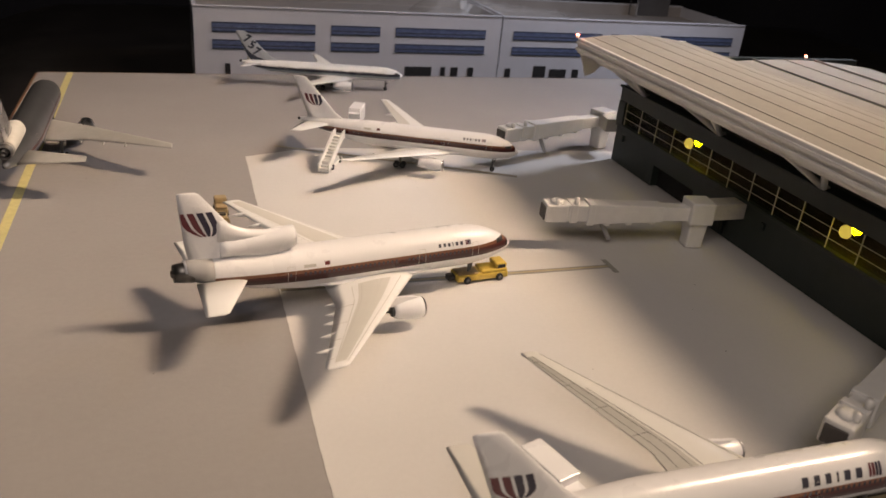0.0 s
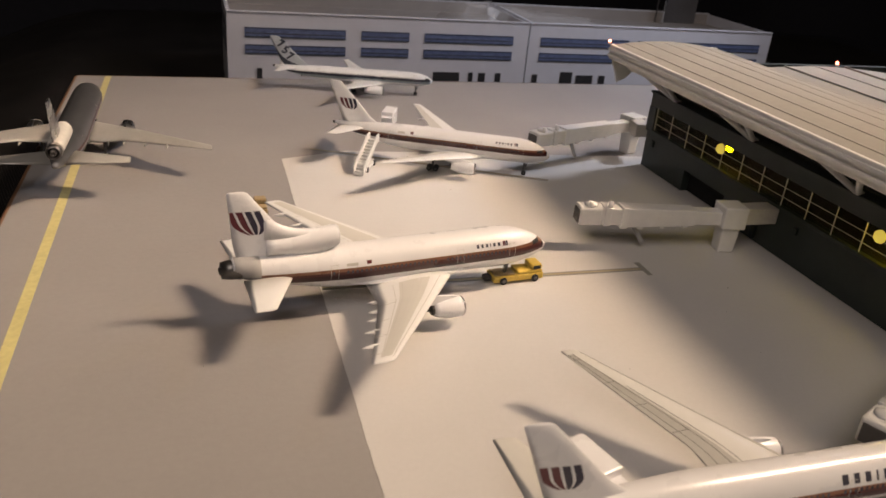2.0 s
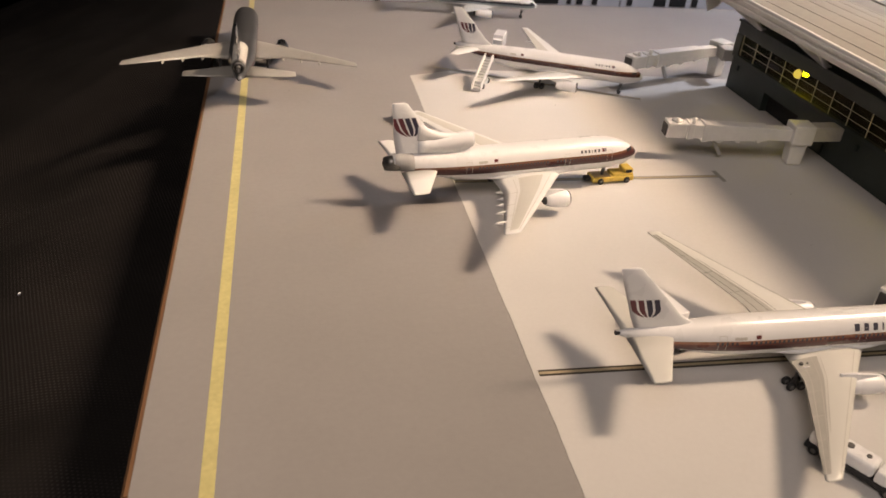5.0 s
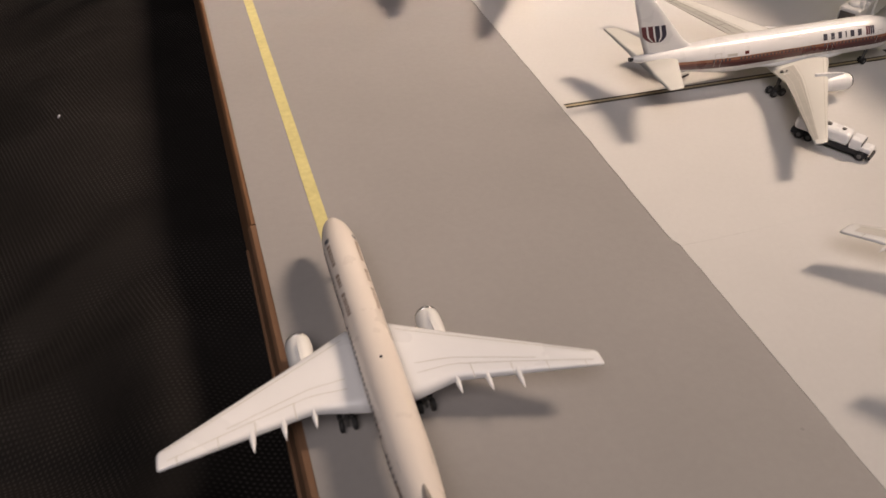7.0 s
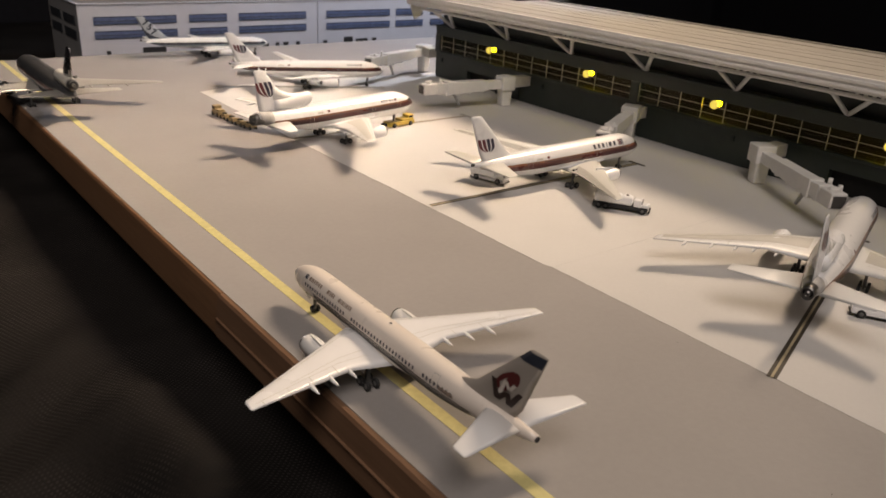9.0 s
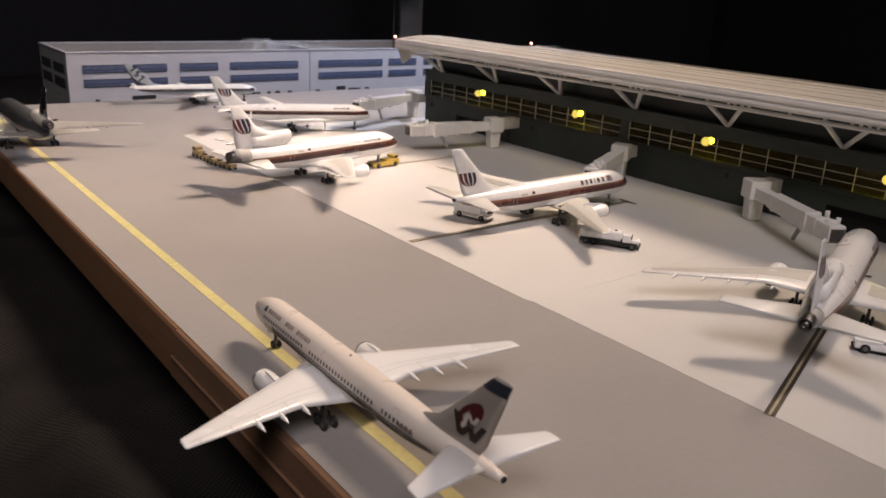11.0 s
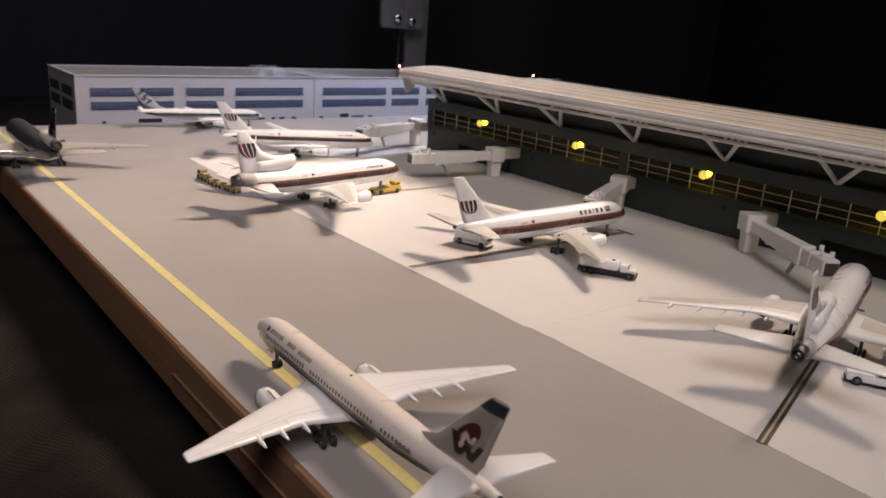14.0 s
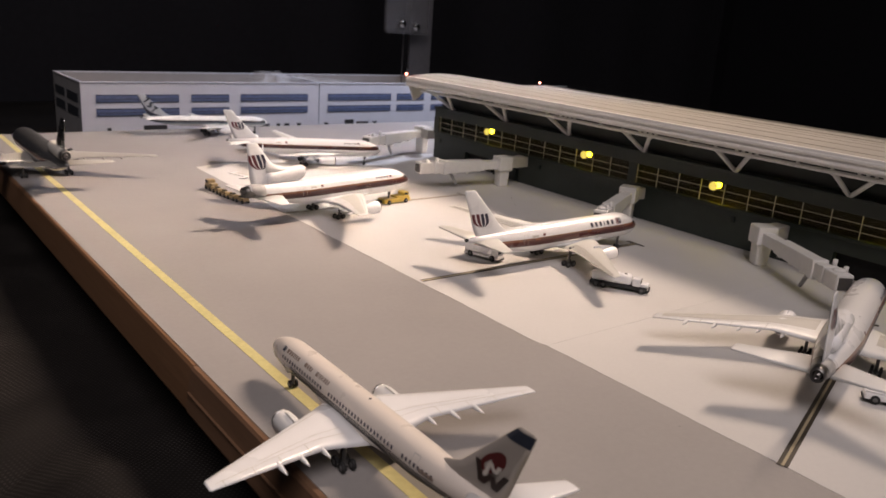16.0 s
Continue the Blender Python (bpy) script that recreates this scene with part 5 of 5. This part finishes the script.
def tractor(m):
    v = thing("baggage_tractor", "small tan plastic tractor heading the baggage carts", "vehicle", m=m)
    part("body", boxed(-0.0050, 0.0050, -0.0026, 0.0026, 0.0010, 0.0036, 0.0006), CART_TAN, v)
    part("hood", boxed(-0.0050, -0.0008, -0.0023, 0.0023, 0.0036, 0.0048, 0.0005), CART_TAN, v)
    part("cab", boxed(0.0000, 0.0042, -0.0025, 0.0025, 0.0036, 0.0066, 0.0006), CART_TAN, v)
    part("cab_glass", boxed(0.0004, 0.0038, -0.00258, 0.00258, 0.0046, 0.0060), BLACK, v, "dark cab glass")
    rolling(v, (-0.0032, 0.0032), 0.0024, 0.0013, 0.0009)
    return v


def fuel_truck(m):
    v = thing("fuel_truck", "black and white plastic fuel truck parked under a wing", "vehicle", m=m)
    part("chassis", boxed(-0.0135, 0.0125, -0.0032, 0.0032, 0.0012, 0.0030, 0.0003), BLACK, v, "black chassis")
    part("tank", boxed(-0.0130, 0.0052, -0.0032, 0.0032, 0.0030, 0.0073, 0.0011, seg=3), WHITE, v, "white tank body")
    part("hatch", tube(bmesh.new(), (-0.003, 0, 0.0071), (-0.003, 0, 0.0078), 0.0010, n=14), DARK_METAL, v)
    part("hatch", tube(bmesh.new(), (0.0022, 0, 0.0071), (0.0022, 0, 0.0077), 0.0007, n=14), DARK_METAL, v)
    part("cab", boxed(0.0056, 0.0095, -0.0030, 0.0030, 0.0028, 0.0065, 0.0006), WHITE, v)
    part("windscreen", boxed(0.0083, 0.0097, -0.0027, 0.0027, 0.0046, 0.0060, 0.0002), BLACK, v, "dark cab glass")
    part("bonnet", boxed(0.0094, 0.0130, -0.0026, 0.0026, 0.0026, 0.0045, 0.0006), WHITE, v)
    part("bumper", boxed(0.0128, 0.0136, -0.0030, 0.0030, 0.0010, 0.0022, 0.0002), BLACK, v)
    rolling(v, (-0.0105, -0.0072, 0.0102), 0.0031, 0.0016, 0.0011)
    return v


def catering_truck(m):
    v = thing("catering_truck", "white plastic catering truck with tall box beside a tail", "vehicle", "catering trucks", m=m)
    part("chassis", boxed(-0.0100, 0.0100, -0.0030, 0.0030, 0.0010, 0.0028, 0.0004), WHITE, v)
    part("bumper", boxed(-0.0104, 0.0104, -0.0028, 0.0028, 0.0008, 0.0016, 0.0002), BLACK, v)
    part("cab", boxed(0.0056, 0.0098, -0.0030, 0.0030, 0.0028, 0.0060, 0.0007), WHITE, v)
    part("windscreen", boxed(0.0086, 0.0100, -0.0026, 0.0026, 0.0042, 0.0056, 0.0002), BLACK, v, "dark cab glass")
    part("van_box", boxed(-0.0098, 0.0048, -0.0034, 0.0034, 0.0030, 0.0120, 0.0004), WHITE, v, "plain white cargo box")
    part("platform", boxed(0.0048, 0.0086, -0.0028, 0.0028, 0.0092, 0.0097, 0.0001), WHITE, v)
    rolling(v, (-0.0064, 0.0066), 0.0028, 0.0016, 0.0010)
    return v


def stair_truck(m):
    v = thing("stair_truck", "white plastic boarding stairs raised to a rear door", "boarding stairs", m=m)
    part("chassis", boxed(-0.0085, 0.0085, -0.0030, 0.0030, 0.0010, 0.0026, 0.0004), PLASTIC, v)
    part("cab", boxed(-0.0084, -0.0048, -0.0030, 0.0030, 0.0026, 0.0050, 0.0006), PLASTIC, v)
    n = 11
    for k in range(n):
        f = k / (n - 1)
        part("stair_step", boxed(-0.0120 + 0.0215 * f, -0.0096 + 0.0215 * f, -0.0021, 0.0021, 0.0012 + 0.0102 * f, 0.0021 + 0.0102 * f), PLASTIC, v)
    for s in (-1, 1):
        bm = bmesh.new()
        y0, y1 = s * 0.0021, s * 0.0028
        pts = [(-0.0125, 0.0004), (0.0100, 0.0108), (0.0135, 0.0108), (0.0135, 0.0150), (0.0098, 0.0150), (-0.0125, 0.0046)]
        a = [bm.verts.new((x, y0, z)) for x, z in pts]
        b = [bm.verts.new((x, y1, z)) for x, z in pts]
        for k in range(6):
            bm.faces.new((a[k], a[(k + 1) % 6], b[(k + 1) % 6], b[k]))
        bm.faces.new(a)
        bm.faces.new(b[::-1])
        part("side_panel", bm, PLASTIC, v)
    bed = bmesh.new()
    low, high = [(-0.0122, 0.0002), (0.0100, 0.0106), (0.0100, 0.0112), (-0.0122, 0.0009)], []
    for y in (-0.00205, 0.00205):
        high.append([bed.verts.new((x, y, z)) for x, z in low])
    for k in range(4):
        bed.faces.new((high[0][k], high[0][(k + 1) % 4], high[1][(k + 1) % 4], high[1][k]))
    bed.faces.new(high[0])
    bed.faces.new(high[1][::-1])
    part("stair_bed", bed, PLASTIC, v, "solid sloping underside of the stairs")
    part("landing", boxed(0.0095, 0.0135, -0.0021, 0.0021, 0.0110, 0.0116), PLASTIC, v)
    for x in (0.0005, 0.0060):
        part("stair_prop", tube(bmesh.new(), (x, 0, 0.0024), (x, 0, 0.0064 + x * 0.4), 0.0006, n=8), DARK_METAL, v)
    rolling(v, (-0.0058, 0.0060), 0.0028, 0.0014, 0.0010)
    return v


def pickup(m):
    v = thing("service_pickup", "white plastic service pickup with belt beside a wide tail", "vehicle", m=m)
    part("body", boxed(-0.0095, 0.0085, -0.0030, 0.0030, 0.0012, 0.0036, 0.0006), WHITE, v)
    part("cab", boxed(-0.0005, 0.0042, -0.0028, 0.0028, 0.0036, 0.0060, 0.0008), WHITE, v)
    part("cab_glass", boxed(0.0000, 0.0037, -0.00285, 0.00285, 0.0042, 0.0054, 0.0002), BLACK, v, "dark cab glass")
    part("load_rail", boxed(-0.0092, -0.0012, -0.0029, -0.0024, 0.0036, 0.0044, 0.0001), WHITE, v)
    part("load_rail", boxed(-0.0092, -0.0012, 0.0024, 0.0029, 0.0036, 0.0044, 0.0001), WHITE, v)
    part("bumper", boxed(-0.0098, 0.0090, -0.0026, 0.0026, 0.0008, 0.0016, 0.0002), BLACK, v)
    rolling(v, (-0.0060, 0.0056), 0.0029, 0.0016, 0.0010)
    return v


# ---- putting it all in place ----
room()
fabric()
board()
terminal()

hangar(0.0981, 0.3445, 0.700, 0.105, 0.0335, [(0.1112, 0.1890), (0.2015, 0.2408), (0.2535, 0.3310)], [(0.010, 0.05), (0.06, 0.098)],
       [(0.120, 0.124, -0.017, -0.0085), (0.154, 0.1765, -0.014, -0.0068), (0.263, 0.286, -0.016, -0.0085), (0.294, 0.298, -0.016, -0.0085), (0.303, 0.309, -0.016, -0.0085), (0.318, 0.323, -0.016, -0.0085)],
       "white card model hangar with printed blue window bands")
hangar(0.3456, 0.587, 0.700, 0.105, 0.0335, [(0.3560, 0.4400), (0.4485, 0.4880), (0.4990, 0.5760)], [],
       [(0.352, 0.357, -0.016, -0.0088), (0.3785, 0.390, -0.016, -0.0062), (0.394, 0.410, -0.016, -0.0088), (0.416, 0.422, -0.016, -0.0088)],
       "second white card hangar beside the first one")
plastic_wrap()
shelf_post()

jet_bridge((WALL, 0.4500), (0.3170, 0.4660), (0.2440, 0.4400), z=0.0135)
jet_bridge((WALL, 0.3345), (0.2935, 0.3345), (0.2255, 0.3440))
jet_bridge((WALL, 0.2270), (0.3040, 0.2270), (0.2405, 0.1945))
jet_bridge((WALL, 0.1300), (0.2965, 0.1300), (0.2560, 0.0662))

STRIPED = "white toy airliner with maroon cheatline"
tri_spec = trijet(paint=banded("white_trijet_paint", (0.79, 0.785, 0.79), stripes(6.22, -0.75, 0.85), -46.0 * S, -0.9 * S), fin_art="stripes",
                  panel=(0.24, 0.64), panel_mat=PANEL_PALE, title_s=9.6, title_h=0.64, title_z=1.25)
first_tri = airliner(tri_spec, STRIPED + ", three engines, behind a yellow tug")
first_tri.matrix_world = pose(0.2009, 0.3202, 0.00025, 0, 0, 9.42)

twin_spec = wide_twin(paint=banded("white_twin_paint", (0.79, 0.785, 0.79), stripes(5.5, -0.8, 0.7, 1.55), -46.8 * S, -0.7 * S), fin_art="stripes",
                      panel=(0.64, 0.98), panel_mat=FLAP_GREY, wing_mat=TWIN_WING, extra_seams=(0.86,), fairings=(), bent=2.0, title_s=9.9, title_h=1.18, title_z=1.0, dark_seams=True)
twin = airliner(twin_spec, STRIPED + ", wide twin beside fuel truck")
twin.matrix_world = pose(0.2592, 0.1850, 0.00025, 0, 0, 0.5)

near_spec = wide_twin(paint=banded("white_stair_twin_paint", (0.79, 0.785, 0.79), stripes(5.5, -0.35, 0.85), -46.8 * S, -0.7 * S), fin_art="stripes",
                      panel=(0.56, 0.96), panel_mat=PANEL_PALE, title_s=8.4, title_h=0.6, title_z=1.4, art=(0.36, 0.62, 46.5, 3.6, 0.34))
stair_twin = airliner(near_spec, STRIPED + ", twin engines, with boarding stairs alongside")
stair_twin.matrix_world = pose(0.2487, 0.4266, 0.00025, 0, 0, -23.6) @ Matrix.Scale(0.945, 4)

long_spec = long_trijet(paint=banded("white_long_trijet_paint", (0.79, 0.785, 0.79), stripes(5.6, -0.75, 1.1), -50.5 * S, -0.9 * S), fin_art="stripes",
                        panel=(0.24, 0.64), panel_mat=PANEL, title_s=9.6, title_h=0.78, title_z=1.25)
long_tri = airliner(long_spec, STRIPED + ", three engines, nose-in at a bridge")
long_tri.matrix_world = pose(0.2728, 0.0614, 0.00025, 0, 0, 17.96)

rosy_spec = narrow(tail_k=0.2, L=47.7, zc=4.58, wing=[(1.2, 15.5, 10.8, 3.0, 1.15), (6.6, 18.8, 6.5, 3.5, 0.66), (19.4, 26.5, 1.9, 4.9, 0.24)],
                   stab=[(0.4, 41.0, 5.0, 5.8, 0.45), (7.6, 44.7, 2.0, 6.2, 0.2)], fin=[(6.0, 35.2, 9.2, 0, 0.75), (7.6, 38.8, 6.7, 0, 0.66), (14.3, 45.7, 2.3, 0, 0.3)],
                   engines=[(6.5, 15.1, 2.15, 5.6, 1.28)], main=(24.3, 3.7), paint=banded("rosy_paint", (0.80, 0.725, 0.655), [], -1.0, 0.0, belly=(3.98 * S, (0.36, 0.345, 0.33))), cockpit=WING_GREY, seam_mat=PANEL_PALE, fin_art="sun",
                   fin_mat=FIN_BEIGE_SHADED, belly_mat=PINK_WHITE, nacelle=WING_WHITE, marks=rosy_marks, wing_mat=WHITE)
rosy = airliner(rosy_spec, "cream toy airliner with burgundy disc tail on a yellow taxi line")
rosy.matrix_world = pose(0.0197, 0.1348, 0.00012, 0, 0, 89.4)
dot = revolve(bmesh.new(), [(0, 0.0004), (0.0002, 0.0003)], Vector((-23.1 * S, 0, (4.58 + 2.0) * S)), "z", 10)
part("stand_hole", dot, BLACK, rosy, "tiny black display stand hole")

silver_spec = tail_tube_jet(paint=banded("polished_metal_body", (0.235, 0.24, 0.25), [(5.7 * S, 6.3 * S, (0.16, 0.03, 0.03)), (5.2 * S, 5.7 * S, (0.5, 0.5, 0.52)), (4.8 * S, 5.2 * S, (0.03, 0.04, 0.12))], -48.0 * S, -1.0 * S, metal=0.75, rough=0.3, vary=0.15), duct_mat=WING_GREY)
silver = airliner(silver_spec, "bare metal toy airliner with three engines on a yellow taxi line")
silver.matrix_world = pose(0.0187, 0.5397, 0.00012, 0, 0, 90.0)

house_spec = narrow(tail_k=0.14, paint=banded("white_and_slate_paint", (0.76, 0.77, 0.78), [(4.45 * S, 5.2 * S, (0.015, 0.02, 0.035)), (3.7 * S, 4.45 * S, (0.25, 0.3, 0.33))], -44.0 * S, -0.8 * S, belly=(3.4 * S, (0.5, 0.52, 0.54))), fin_mat=PALE_SLATE)
house = airliner(house_spec, "white and slate toy airliner with figures on its fin by hangars")
house.matrix_world = pose(0.2306, 0.5890, 0.00004, 0, 0, -12.8) @ Matrix.Scale(0.915, 4)
swoosh = bmesh.new()
for side in (1, -1):
    # dark sweep rising from the tail along the rear of the fin
    rows = []
    for k in range(9):
        f = k / 8
        z = 6.6 + 4.4 * f
        le, chord, _, thick = wing_at(house_spec["fin"], z)
        row = []
        for q in range(4):
            u = 0.98 - (0.05 + 0.48 * (1 - f) ** 2) * (1 - q / 3)
            row.append(swoosh.verts.new(Vector((-(le + u * chord), side * (thick * (0.62 if side > 0 else 0.38) * (1.02 - 0.5 * u) + 0.03), z)) * S))
        rows.append(row)
    for p, q in zip(rows, rows[1:]):
        for i in range(3):
            swoosh.faces.new((p[i], p[i + 1], q[i + 1], q[i]))
part("tail_sweep", swoosh, SLATE, house, "dark slate sweep along the fin")
for side in (1, -1):
    # the three figures stepped down along the swept fin
    for k, figure in enumerate("757"):
        z = 12.5 - 1.72 * k
        le, chord, _, thick = wing_at(house_spec["fin"], z)
        curve = bpy.data.curves.new("fin_figure", "FONT")
        curve.body = figure
        curve.size, curve.align_x, curve.align_y, curve.extrude = 3.1 * S, "CENTER", "CENTER", 0.00002
        curve.offset = 0.13 * S
        curve.shear = 0.2
        text = new("fin_figure", curve)
        data = bpy.data.meshes.new_from_object(text)
        bpy.data.objects.remove(text)
        data.materials.append(SLATE)
        ob = new("fin_figure", data)
        ob.parent = house
        ob.matrix_local = Matrix.Translation(Vector((-(le + 0.46 * chord), side * (thick * (0.62 if side > 0 else 0.38) + 0.04), z)) * S) @ Matrix.Rotation(math.pi if side > 0 else 0.0, 4, "Z") @ Matrix.Rotation(radians(90), 4, "X") @ Matrix.Rotation(radians(22 * side), 4, "Z")
        tagged(ob, "dark slate figure on the fin")

tug(pose(0.1896, 0.3187, 0.00025, 0, 0, 6.0))
first_cart = cart(pose(0.1033, 0.3525, 0.0, 0, 0, -78))
for cx, cy, a in ((0.1016, 0.3615, -80), (0.1004, 0.3710, -84), (0.0998, 0.3805, -88)):
    copy_thing(first_cart, pose(cx, cy, 0.0, 0, 0, a))
tractor(pose(0.0996, 0.3910, 0.0, 0, 0, 92))
fuel_truck(pose(0.1945, 0.1383, 0.00025, 0, 0, -58))
catering = catering_truck(pose(0.1665, 0.2028, 0.00025, 0, 0, -73))
copy_thing(catering, pose(0.1820, 0.5100, 0.00025, 0, 0, -114))
stair_truck(pose(0.1560, 0.4450, 0.00025, 0, 0, 62))
pickup(pose(0.1870, 0.0120, 0.00025, 0, 0, -60))
crumbs()
